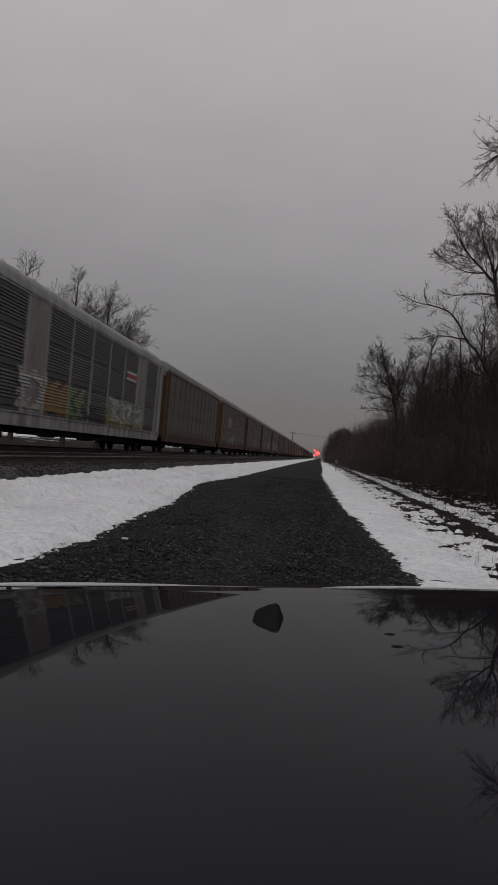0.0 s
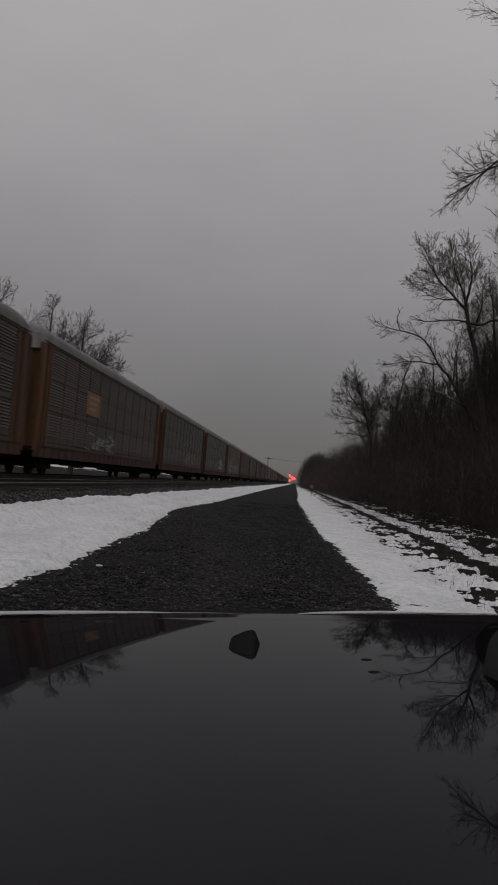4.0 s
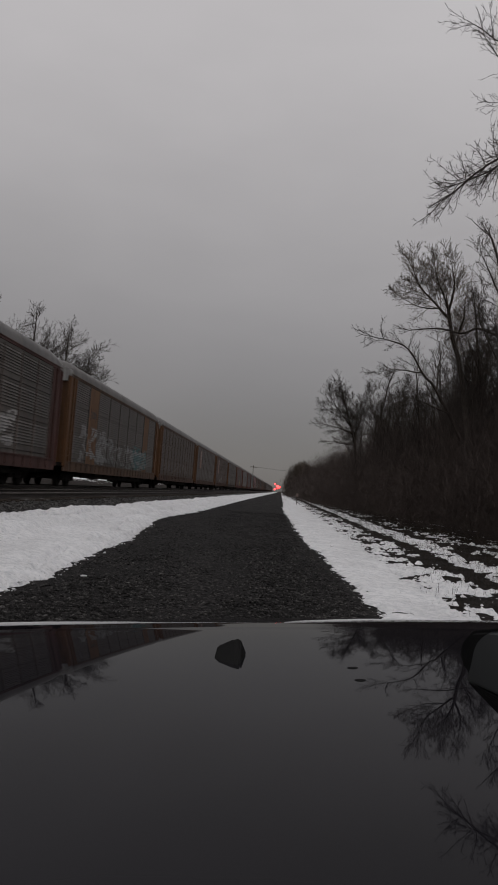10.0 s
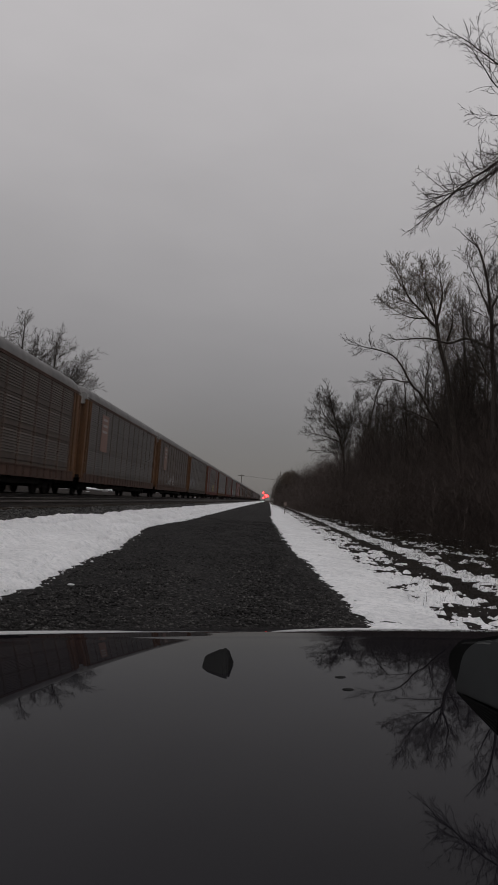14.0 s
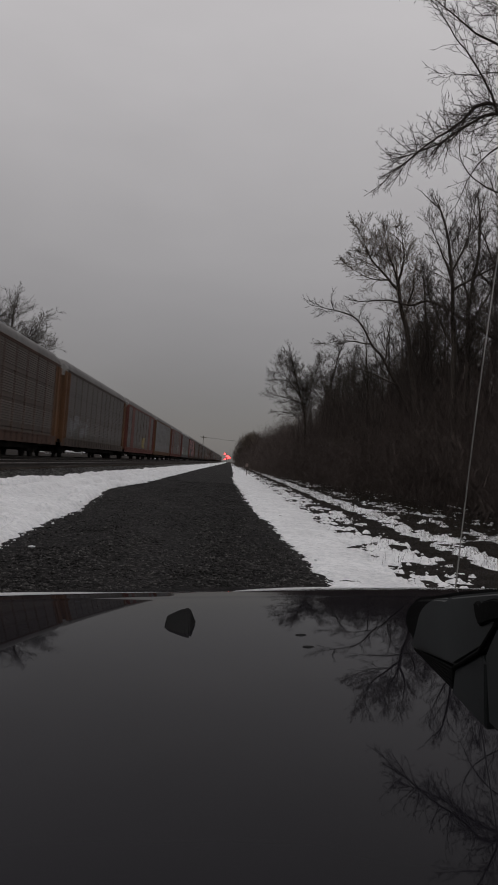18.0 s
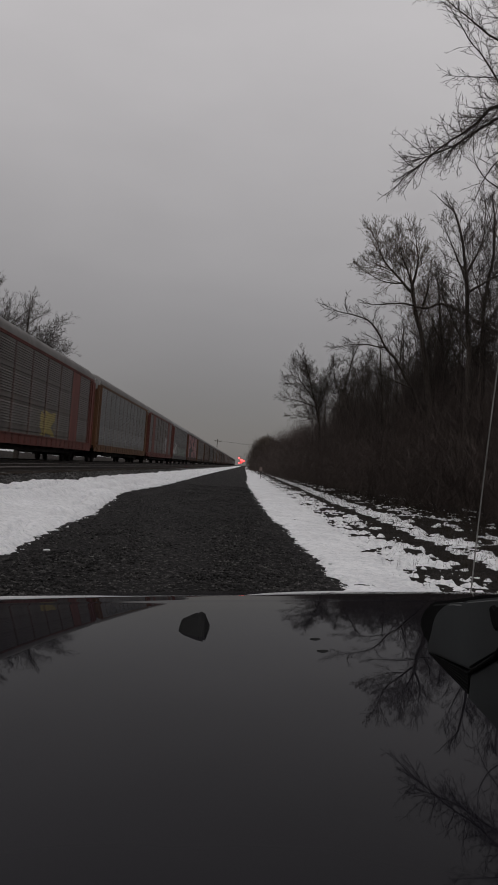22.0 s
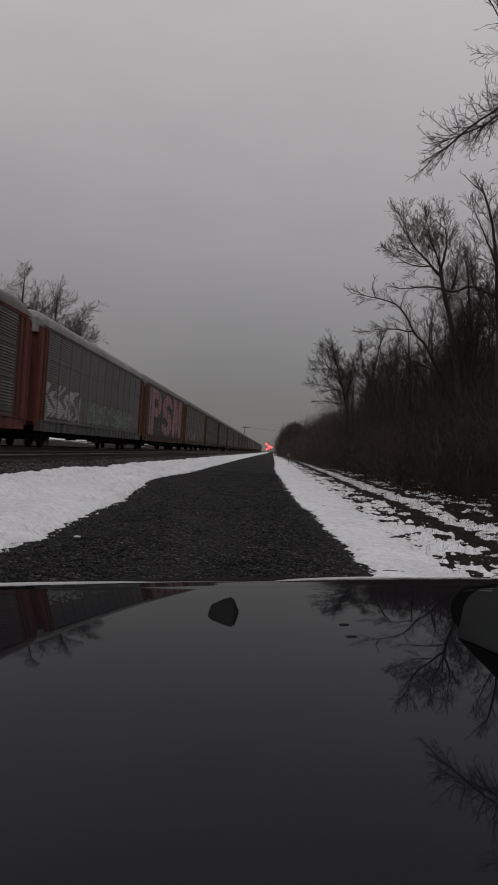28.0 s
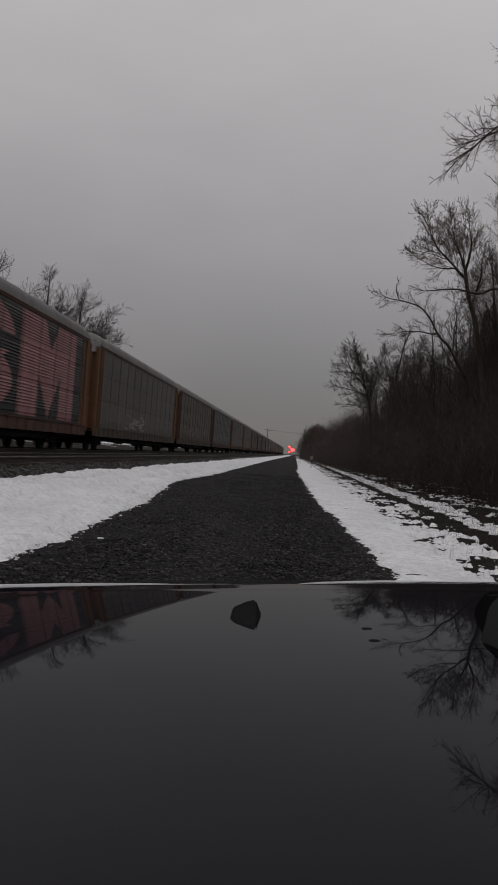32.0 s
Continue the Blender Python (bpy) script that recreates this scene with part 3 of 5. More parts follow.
RUST, ORANGE, RED, MAROON, GREY = (0.12, 0.060, 0.040), (0.195, 0.092, 0.040), (0.20, 0.056, 0.042), (0.12, 0.052, 0.044), (0.22, 0.22, 0.22)
ALU, DULL, DARK, BROWN, PALE = (0.22, 0.22, 0.22), (0.130, 0.115, 0.104), (0.09, 0.086, 0.080), (0.098, 0.070, 0.055), (0.42, 0.41, 0.40)
# frame, panel, end colours, every coloured bay, trims
FLEET = {
    -3: (RUST, DULL, ORANGE, (), ()), -2: (MAROON, DULL, MAROON, (), ()),
    -1: (PALE, (0.07, 0.07, 0.07), PALE, (3, 10), ("badge", "tag_base", "tag_green", "tag_letters", "tag_yellow", "tag_leaf", "tag_smear", "tag_grey")),
    0: (RUST, (0.105, 0.082, 0.068), (0.15, 0.078, 0.042), (), ()),
    1: (RUST, (0.105, 0.080, 0.066), ORANGE, (), ("patch_yellow", "tag_small")),
    2: (RUST, (0.112, 0.094, 0.080), RUST, (), ("tag_red",)),
    3: (MAROON, DULL, MAROON, (), ("tag_white",)),
    4: ((0.15, 0.085, 0.052), DULL, ORANGE, (2, 11), ("mark", "tag_black", "tag_teal", "tag_teal_edge")),
    5: (RUST, BROWN, ORANGE, (), ()),
    6: (RUST, DULL, ORANGE, (), ("patch_pink",)),
    7: (RUST, BROWN, ORANGE, (), ("patch_pink", "tag_small")),
    8: (BROWN, DULL, ORANGE, (), ("tag_blue",)),
    9: (RED, DULL, RED, (1, 10), ("tag_yellow_far",)),
    10: (ORANGE, ALU, ORANGE, (), ()),
    11: (RED, DULL, RED, (2, 9, 11), ("tag_black_far",)),
    12: ((0.15, 0.146, 0.142), (0.170, 0.166, 0.160), RED, (), ("tag_white_near", "tag_green_low")),
    13: (RUST, DARK, ORANGE, (), ("letters",)),
    14: (BROWN, DULL, ORANGE, (), ("tag_small",)),
}
LABELS = {
    -1: "pale-framed autorack railcar with dark louvres and green graffiti", 0: "rust-brown autorack railcar with orange end posts",
    1: "rusty brown autorack railcar with orange ends and yellow patch", 2: "dull brownish autorack railcar with faded red graffiti",
    3: "grey autorack railcar with maroon ends and white tag", 4: "tan-striped autorack railcar with black and teal graffiti",
    5: "brown weathered autorack railcar with orange ends", 6: "grey autorack railcar with orange ends and pinkish patch",
    7: "brown autorack railcar with pinkish patch and rusty posts", 8: "dull grey autorack railcar with blue scrawl",
    9: "red-framed autorack railcar with yellow graffiti patch", 10: "light grey autorack railcar with orange sill and ends",
    11: "red-striped autorack railcar with grey louvres", 12: "light grey louvred autorack railcar with red ends and white tag",
    13: "autorack railcar covered by large pink block letters", 14: "olive-grey autorack railcar with orange end posts",
}
TRIMS = {  # mask, along, up, colour
    "tag_base": (tag_mask(5, fill=True), (14.6, 22.4), (1.26, 1.9), (0.20, 0.18, 0.06)), "tag_green": (tag_mask(3, fill=True), (14.6, 22.4), (1.55, 2.7), (0.15, 0.20, 0.13)),
    "tag_letters": (tag_mask(4, 0.17, strokes=9.0), (15.2, 21.8), (1.4, 2.6), (0.42, 0.43, 0.40)), "tag_yellow": (tag_mask(8, fill=True), (6.2, 9.3), (1.3, 2.7), (0.23, 0.135, 0.05)),
    "tag_leaf": (tag_mask(9, fill=True), (8.9, 11.2), (1.3, 2.6), (0.15, 0.21, 0.10)), "tag_smear": (tag_mask(6, fill=True), (10.8, 15.0), (1.26, 2.1), (0.028, 0.028, 0.028)), "tag_grey": (tag_mask(7, 0.3), (3.6, 6.4), (1.3, 2.8), (0.36, 0.36, 0.34)),
    "tag_small": (tag_mask(12), (7.0, 14.0), (1.35, 2.3), (0.30, 0.29, 0.28)), "tag_red": (tag_mask(15, 0.2, strokes=9.0), (13.0, 21.0), (1.35, 2.6), (0.23, 0.125, 0.115)),
    "tag_white": (tag_mask(19, 0.2), (16.0, 21.5), (1.5, 2.9), (0.40, 0.39, 0.38)), "tag_black": (tag_mask(22, 0.16, strokes=10.0), (2.2, 9.0), (1.3, 3.2), (0.28, 0.28, 0.275)),
    "tag_teal": (tag_mask(27, fill=True), (16.5, 22.4), (1.3, 2.9), (0.06, 0.15, 0.155)), "tag_teal_edge": (tag_mask(29, 0.12, strokes=19.0), (6.4, 22.4), (1.3, 2.9), (0.26, 0.265, 0.26)), "tag_blue": (tag_mask(31, 0.22), (2.0, 8.5), (1.3, 2.8), (0.17, 0.17, 0.175)),
    "tag_yellow_far": (tag_mask(36, fill=True), (14.0, 17.0), (1.3, 2.6), (0.33, 0.26, 0.06)), "tag_black_far": (tag_mask(41, 0.25), (16.5, 20.5), (1.3, 3.3), (0.30, 0.30, 0.30)),
    "tag_white_near": (tag_mask(46, 0.26, strokes=9.0), (1.5, 8.0), (1.3, 3.0), (0.48, 0.48, 0.47)), "tag_green_low": (tag_mask(52, 0.2, strokes=15.0), (9.0, 23.0), (1.3, 2.6), (0.20, 0.27, 0.21)),
}


WIDE_BAYS = [(1.3, 4.1, False), (4.1, 6.2, True)] + [(6.2 + 2.85 * k, 9.05 + 2.85 * k, False) for k in range(5)] + [(20.45, 22.5, True), (22.5, 25.5, False)]


def railcar(i):
    rng = random.Random(100 + i)
    if i in FLEET:
        frame_c, panel_c, end_c, striped, trims = FLEET[i]
    else:
        frame_c, panel_c, end_c = rng.choice(((MAROON, DULL, MAROON), (RUST, DULL, ORANGE), (BROWN, BROWN, RUST), (GREY, DULL, RUST), (BROWN, DARK, BROWN)))
        striped, trims = (), ()
    car = thing("autorack_railcar", LABELS.get(i, "weathered louvred autorack railcar of a long freight train"), "railcar", group="railcars of the freight train")
    put("underframe", ME_UNDER, M_STEEL, car)
    put("side_sill", ME_SILL, M_PAINT, car, colour=frame_c)
    put("far_wall", ME_WALL, M_PANEL, car, colour=panel_c)
    put("top_rail", ME_TOP, M_PAINT, car, colour=frame_c)
    put("roof", ME_ROOF, M_ROOF, car, "dull weathered barrel roof", colour=(0.27, 0.268, 0.265) if i in (-1, 12) else rng.choice(((0.15, 0.143, 0.138), (0.13, 0.121, 0.114), (0.17, 0.165, 0.162))))
    for me in (ME_DOOR0, ME_DOOR1):
        put("end_door", me, M_PAINT, car, colour=end_c)
    for flip in (0, 1):
        m = Matrix.Translation((0, CAR_L, 0)) @ Matrix.Diagonal((1, -1, 1, 1)) if flip else Matrix()
        put("end_post", ME_END, M_PAINT, car, m=m, colour=end_c)
        put("coupler", ME_COUPLER, M_STEEL, car, m=m)
        put("corner_plate", ME_CAP, M_PAINT, car, "pale corner plate under the roof end", m=m, colour=(0.45, 0.44, 0.43))
        tr = put("truck", ME_TRUCK, M_STEEL, car, m=pose(0, CAR_L - 3.1 if flip else 3.1, 0))
        for y in (-0.88, 0.88):
            put("wheelset", ME_WHEELS, M_STEEL, tr, m=pose(0, y, 0))
    put("ladder", ME_LADDER, M_PAINT, car, colour=end_c)
    if i < 22:
        for a, b, pale in WIDE_BAYS if i in (-1, 4, 9, 11) else ():
            m = pose(0, a + 0.05, 0) @ Matrix.Diagonal((1, (b - a - 0.10) / (BAY_W - 0.10), 1, 1))
            put("panel", ME_FLAT if pale else ME_PANEL, M_PAINT if pale else M_PANEL, car, m=m, colour=((0.30, 0.27, 0.258) if i == -1 else (0.215, 0.105, 0.042) if i == 4 else frame_c) if pale else panel_c)
            put("post", ME_WIDE if i == -1 else ME_POST, M_PAINT, car, m=pose(0, b, 0), colour=panel_c if i == 4 else frame_c if i == -1 else tuple(0.4 * p + 0.6 * q for p, q in zip(frame_c, panel_c)))
        for k in range(BAYS if i not in (-1, 4, 9, 11) else 0):
            tone = rng.uniform(0.85, 1.12)
            c = frame_c if k in striped else tuple(min(1, v * tone) for v in panel_c)
            put("panel", ME_PANEL, M_PAINT if k in striped else M_PANEL, car, m=pose(0, BAY0 + k * BAY_W + 0.05, 0), colour=c)
        for k in range(BAYS + 1 if i not in (-1, 4, 9, 11) else 0):
            put("post", ME_POST, M_PAINT, car, m=pose(0, BAY0 + k * BAY_W, 0), colour=tuple(0.35 * a + 1.15 * b for a, b in zip(frame_c, panel_c)) if i not in (-1, 9, 11) else frame_c)
    else:
        put("panel", ME_LONG, M_PANEL, car, colour=panel_c)
    for name in trims:
        if name in TRIMS:
            mask, (a, b), (z0, z1), c = TRIMS[name]
            put("graffiti", spray(mask, a, b, z0, z1, lift=0.03 + 0.002 * trims.index(name) if i in (-1, 4) else 0.008), M_SPRAY, car, "sprayed tag too loose to read", colour=c)
        elif name == "letters":
            put("graffiti", spray(drip_mask, 1.6, 25.6, 1.26, 4.9), M_SPRAY, car, "black sprayed ground behind the letters", colour=(0.022, 0.021, 0.022))
            put("graffiti", spray(letter_mask, 2.2, 25.0, 1.30, 5.2, 0.06, 0.016), M_SPRAY, car, "large pink block letters P S M", colour=(0.37, 0.17, 0.175))
        elif name == "mark":
            bm = bmesh.new()
            for y0, y1, z0, z1 in ((4.55, 4.63, 3.5, 4.2), (5.67, 5.75, 3.5, 4.2), (4.80, 5.02, 3.68, 4.05), (5.10, 5.26, 3.68, 4.05), (5.32, 5.52, 3.68, 4.05)):
                box(bm, SIDE + 0.031, SIDE + 0.038, y0, y1, z0, z1)
            part("mark", bm, M_SPRAY, car, "plain dark painted mark", colour=(0.05, 0.032, 0.024))
        elif name == "badge":
            for dz, c in ((0.0, (0.45, 0.44, 0.43)), (0.17, (0.42, 0.05, 0.05)), (0.34, (0.45, 0.44, 0.43))):
                bm = bmesh.new()
                box(bm, SIDE + 0.040, SIDE + 0.052, 18.1, 20.2, 3.75 + dz, 3.88 + dz)
                part("badge", bm, M_SPRAY, car, "red and white striped badge", colour=c)
        elif name == "patch_yellow":
            bm = bmesh.new()
            box(bm, SIDE + 0.036, SIDE + 0.05, 7.0, 9.6, 3.05, 4.15)
            pl = part("placard", bm, M_SPRAY, car, "faded orange-yellow placard", colour=(0.30, 0.16, 0.06))
            for k in range(3):
                bm = bmesh.new()
                box(bm, SIDE + 0.054, SIDE + 0.06, 7.4, 9.2 - 0.3 * k, 3.85 - 0.28 * k, 3.97 - 0.28 * k)
                part("lettering_bar", bm, M_SPRAY, pl, colour=(0.36, 0.30, 0.20))
        elif name == "patch_pink":
            bm = bmesh.new()
            box(bm, SIDE + 0.036, SIDE + 0.05, 4.3, 6.2, 2.7, 4.9)
            pl = part("placard", bm, M_SPRAY, car, "faded pinkish placard", colour=(0.25, 0.145, 0.115))
            for k in range(3):
                bm = bmesh.new()
                box(bm, SIDE + 0.054, SIDE + 0.06, 4.6, 5.8, 4.55 - 0.36 * k, 4.70 - 0.36 * k)
                part("lettering_bar", bm, M_SPRAY, pl, colour=(0.36, 0.33, 0.31))
    return car


ME_LONG = panel_mesh(BAY1 - BAY0)
for _v in ME_LONG.vertices:
    _v.co.y += BAY0
TRAIN = [(i, railcar(i)) for i in range(-3, 36)]


# ---- trees ----
def branch_mesh(name, branches):
    """Tubes round the branches, many at a time. branches: points, radii, sides."""
    groups = {}
    for pts, radii, sides in branches:
        groups.setdefault((len(pts), sides), []).append((pts, radii))
    Vs, Fs, o = [], [], 0
    for (m, s), rows in groups.items():
        P, R = np.array([r[0] for r in rows]), np.array([r[1] for r in rows])
        t = np.gradient(P, axis=1)
        t /= np.linalg.norm(t, axis=2, keepdims=True) + 1e-9
        ref = np.where(np.abs(t[:, :1, 2:3]) < 0.8, np.array([0, 0, 1.0]), np.array([1.0, 0, 0]))
        a = np.cross(t, np.broadcast_to(ref, t.shape))
        a /= np.linalg.norm(a, axis=2, keepdims=True) + 1e-9
        b = np.cross(t, a)
        ang = np.arange(s) * 2 * math.pi / s
        ring = P[:, :, None] + R[:, :, None, None] * (a[:, :, None] * np.cos(ang)[:, None] + b[:, :, None] * np.sin(ang)[:, None])
        Vs.append(ring.reshape(-1, 3))
        j, k = np.meshgrid(np.arange(m - 1), np.arange(s), indexing="ij")
        quad = np.stack([j * s + k, j * s + (k + 1) % s, (j + 1) * s + (k + 1) % s, (j + 1) * s + k], -1).reshape(-1, 4)
        Fs.append((quad[None] + (np.arange(len(rows)) * m * s)[:, None, None] + o).reshape(-1, 4))
        o += len(rows) * m * s
    return mesh_from(name, np.concatenate(Vs), np.concatenate(Fs), True)


def wander(rng, ctrl, step, wob=0.05):
    """A smooth, slightly crooked line through control points (x, y, z)."""
    C = np.array(ctrl, float)
    C = np.vstack([2 * C[0] - C[1], C, 2 * C[-1] - C[-2]])
    pts = []
    for k in range(1, len(C) - 2):
        p0, p1, p2, p3 = C[k - 1:k + 3]
        n = max(2, int(np.linalg.norm(p2 - p1) / step))
        for f in np.arange(n) / n:
            pts.append(0.5 * (2 * p1 + (p2 - p0) * f + (2 * p0 - 5 * p1 + 4 * p2 - p3) * f * f + (3 * p1 - p0 - 3 * p2 + p3) * f ** 3))
    pts = np.array(pts + [C[-2]])
    drift = np.cumsum(rng.normal(0, wob, pts.shape), 0)
    drift -= np.linspace(0, 1, len(pts))[:, None] * drift[-1]
    pts[1:] += drift[1:] * 0.5
    return pts


def shoot(rng, p, d, length, n, wob, up):
    """Points of one crooked shoot that bends slowly upward."""
    kicks = rng.normal(0, wob, (n, 3)).tolist()
    size = math.sqrt(d[0] * d[0] + d[1] * d[1] + d[2] * d[2])
    qx, qy, qz = d[0] / size, d[1] / size, d[2] / size
    x, y, z = p
    pts, step = [(x, y, z)], length / n
    for kx, ky, kz in kicks:
        qx, qy, qz = qx + kx, qy + ky, qz + kz + up
        size = math.sqrt(qx * qx + qy * qy + qz * qz)
        qx, qy, qz = qx / size, qy / size, qz / size
        x, y, z = x + qx * step, y + qy * step, z + qz * step
        pts.append((x, y, z))
    return np.array(pts)


def sprout(rng, out, pts, radii, reach, start, gap, level, thin, up, least, spread=(26, 50)):
    """Side shoots along a line at acute angles, each with side shoots of its own, until they are a hand long."""
    steps = np.linalg.norm(np.diff(pts, axis=0), axis=1)
    along = np.concatenate([[0], np.cumsum(steps)])
    total = along[-1]
    s, turn = start * total + rng.random() * gap, rng.random() * 6.28
    while s < total:
        f = (s - start * total) / (total * (1 - start) + 1e-6)
        j = min(int(np.searchsorted(along, s)) - 1, len(steps) - 1)
        j = max(j, 0)
        t = (pts[j + 1] - pts[j]) / steps[j]
        p = (pts[j] + t * (s - along[j])).tolist()
        turn += 2.4 + rng.uniform(-0.5, 0.5)
        tx, ty, tz = t.tolist()
        ux, uy, uz = (0.0, tz, -ty) if abs(tx) < 0.8 else (ty, -tx, 0.0)
        size = math.sqrt(ux * ux + uy * uy + uz * uz)
        ux, uy, uz = ux / size, uy / size, uz / size
        wx, wy, wz = ty * uz - tz * uy, tz * ux - tx * uz, tx * uy - ty * ux
        ang = math.radians(rng.uniform(*spread))
        c, a, b = math.cos(ang), math.cos(turn) * math.sin(ang), math.sin(turn) * math.sin(ang)
        d = (tx * c + ux * a + wx * b, ty * c + uy * a + wy * b, tz * c + uz * a + wz * b + 0.12)
        L = reach * (1.0 - 0.42 * f) * rng.uniform(0.5, 1.15)
        if L > 0.10:
            r0 = max(min(0.62 * radii[j], 0.0105 * L + 0.45 * thin), thin)
            n = 7 if L > 1.6 else 5 if L > 0.7 else 3
            q = shoot(rng, p, d, L, n, 0.13 if n > 3 else 0.17, up)
            rr = np.linspace(r0, max(r0 * 0.3, thin * 0.75), n + 1)
            out.append((q, rr, 6 if r0 > 0.04 else 4 if r0 > 0.016 else 3))
            if L > least:
                sprout(rng, out, q, rr, L * 0.62, 0.14, max(gap * 0.86, 0.45 * least), level + 1, thin, up, least, spread)
        s += gap * rng.uniform(0.6, 1.4)


def tree(seed, m, ctrl, r, top=0.5, reach=2.0, start=0.55, limbs=(), gap=0.26, least=0.26, thin=0.0062, label="", twig=None, group="", up=0.035, shoots=None):
    """A bare tree: a trunk and limbs along control points, and a crown of acute shoots. limbs: points, radius, reach; top: how much of its girth the trunk keeps."""
    rng = np.random.default_rng(seed)
    lines = []
    for pts, r0, keep, rch, st in [(wander(rng, ctrl, 0.3, 0.03), r, top, reach, start)] + [(wander(rng, c, 0.25, 0.035), q, 0.22, rch, 0.12) for c, q, rch in limbs]:
        lines.append((pts, np.linspace(1, keep, len(pts)) ** 1.2 * r0, 9, rch, st))
    out = []
    for pts, radii, _, rch, st in lines:
        sprout(rng, out, pts, radii, rch, st, gap, 1, thin, up, least)
        tip = pts[-1] - pts[-2]
        for _ in range(3):
            d = tip / np.linalg.norm(tip) + rng.normal(0, 0.3, 3)
            q = shoot(rng, pts[-1], d, rch * rng.uniform(0.4, 0.75), 5, 0.12, up)
            rr = np.linspace(max(radii[-1] * 0.7, thin), thin * 0.8, 6)
            out.append((q, rr, 4))
            sprout(rng, out, q, rr, rch * 0.36, 0.1, gap * 0.8, 2, thin, up, least)
    if shoots is not None:
        more, whips = shoots(rng)
        lines += [(pts, np.linspace(0.065, 0.010, len(pts)), 7, 0, 0) for pts in more]
        for q in whips:
            rr = np.linspace(0.013, thin * 0.8, len(q))
            out.append((q, rr, 4))
            sprout(rng, out, q, rr, 0.42, 0.12, 0.13, 2, thin, 0.06, 0.20, (26, 55))
    e = thing("tree", label or "bare leafless tree with fine tangled twigs", "tree", m, group or "trees of the wood")
    for k, (pts, radii, sides, _, _) in enumerate(lines):
        put("limb" if k else "trunk", branch_mesh("limb" if k else "trunk", [(pts, radii, sides)]), M_BARK, e)
    put("crown", branch_mesh("crown", out), twig or M_TWIG, e)
    return e


def at(x, y, turn=0):
    return pose(x, y, float(ground_z(np.array(x * 1.0), np.array(y * 1.0))) - 0.05, 0, 0, turn)


def drooping(paths, count, spurs):
    """Long whips that run along drooping limbs and hang below them, with crooked spurs above."""
    def make(rng):
        limbs, whips = [], []
        for path in paths:
            P = wander(rng, path, 0.12, 0.012)
            n = len(P)
            limbs.append(P)
            for k in range(count + spurs):
                j = int(n * (0.10 + 0.84 * rng.random()))
                t = P[min(j + 3, n - 1)] - P[max(j - 3, 0)]
                t /= np.linalg.norm(t) + 1e-9
                if k < count and rng.random() < 0.72:
                    d, L, bend = t + np.array([0, rng.normal(0, 0.20), rng.normal(-0.10, 0.18)]), rng.uniform(0.9, 2.0) * (1.1 - 0.5 * j / n), rng.uniform(-0.05, 0.03)
                elif k < count:
                    d, L, bend = t * 0.6 + np.array([0, rng.normal(0, 0.3), -0.8]), rng.uniform(0.7, 1.6), 0.05
                else:
                    d, L, bend = t * rng.uniform(0.2, 1.0) + np.array([0, rng.normal(0, 0.35), rng.uniform(0.3, 0.9)]), rng.uniform(0.5, 1.4), rng.uniform(-0.05, 0.08)
                whips.append(shoot(rng, P[j], d, L, max(4, int(L / 0.14)), 0.11, bend))
        return limbs, whips
    return make


# great tree whose limbs hang over the verge
tree(11, at(9.6, 23), ((0, 0, 0), (-0.2, 0, 5), (-0.5, 0.1, 9.5), (-0.9, 0, 12.6), (-1.0, 0.2, 15.0), (-0.6, 0.1, 18.0)), 0.27, 0.25, 2.2, 0.62,
     limbs=((((-1.0, 0.1, 11.6), (-2.3, 0, 11.9), (-2.7, -0.1, 12.6), (-3.3, -0.1, 13.5), (-3.9, 0, 14.3), (-4.5, 0.1, 15.2)), 0.055, 1.3),
            (((-1.0, 0.1, 13.2), (-2.7, 0.3, 14.4), (-3.3, 0.4, 14.7), (-4.1, 0.4, 15.3), (-4.8, 0.3, 15.7)), 0.065, 1.4),
            (((-0.9, 0.1, 12.8), (-2.2, 0.2, 13.4), (-3.2, 0.2, 13.3), (-4.2, 0.1, 13.2)), 0.035, 1.0),
            (((-0.8, 0.1, 9.4), (-2.0, 0.4, 9.8), (-2.9, 0.5, 10.3), (-3.4, 0.4, 10.9), (-3.5, 0.4, 11.6)), 0.04, 1.0),
            (((-0.9, 0.1, 11.5), (-2.2, 0.7, 11.4), (-2.9, 0.9, 10.6), (-3.3, 1.0, 9.6)), 0.04, 1.0),
            (((-1.0, 0.2, 14.6), (-2.0, 0.6, 16.2), (-2.8, 0.8, 17.8)), 0.06, 1.8),
            (((-1.0, 0.2, 13.9), (-2.4, 0.2, 15.4), (-3.2, 0.3, 16.6), (-3.8, 0.3, 17.6)), 0.05, 1.6)),
     gap=0.19, least=0.21, thin=0.0056, up=0.02, label="tall bare tree with long limbs drooping over the verge",
     shoots=drooping((((-0.9, 0, 12.1), (-2.4, 0, 12.35), (-3.1, -0.1, 12.25), (-3.6, -0.1, 11.7), (-4.4, -0.2, 11.05), (-5.2, -0.2, 10.3), (-5.9, -0.2, 9.8)),
                      ((-0.9, 0, 11.9), (-2.5, 0.2, 12.2), (-3.3, 0.2, 11.8), (-4.1, 0.3, 11.2), (-4.9, 0.3, 10.8), (-5.5, 0.3, 10.6))), 34, 15))
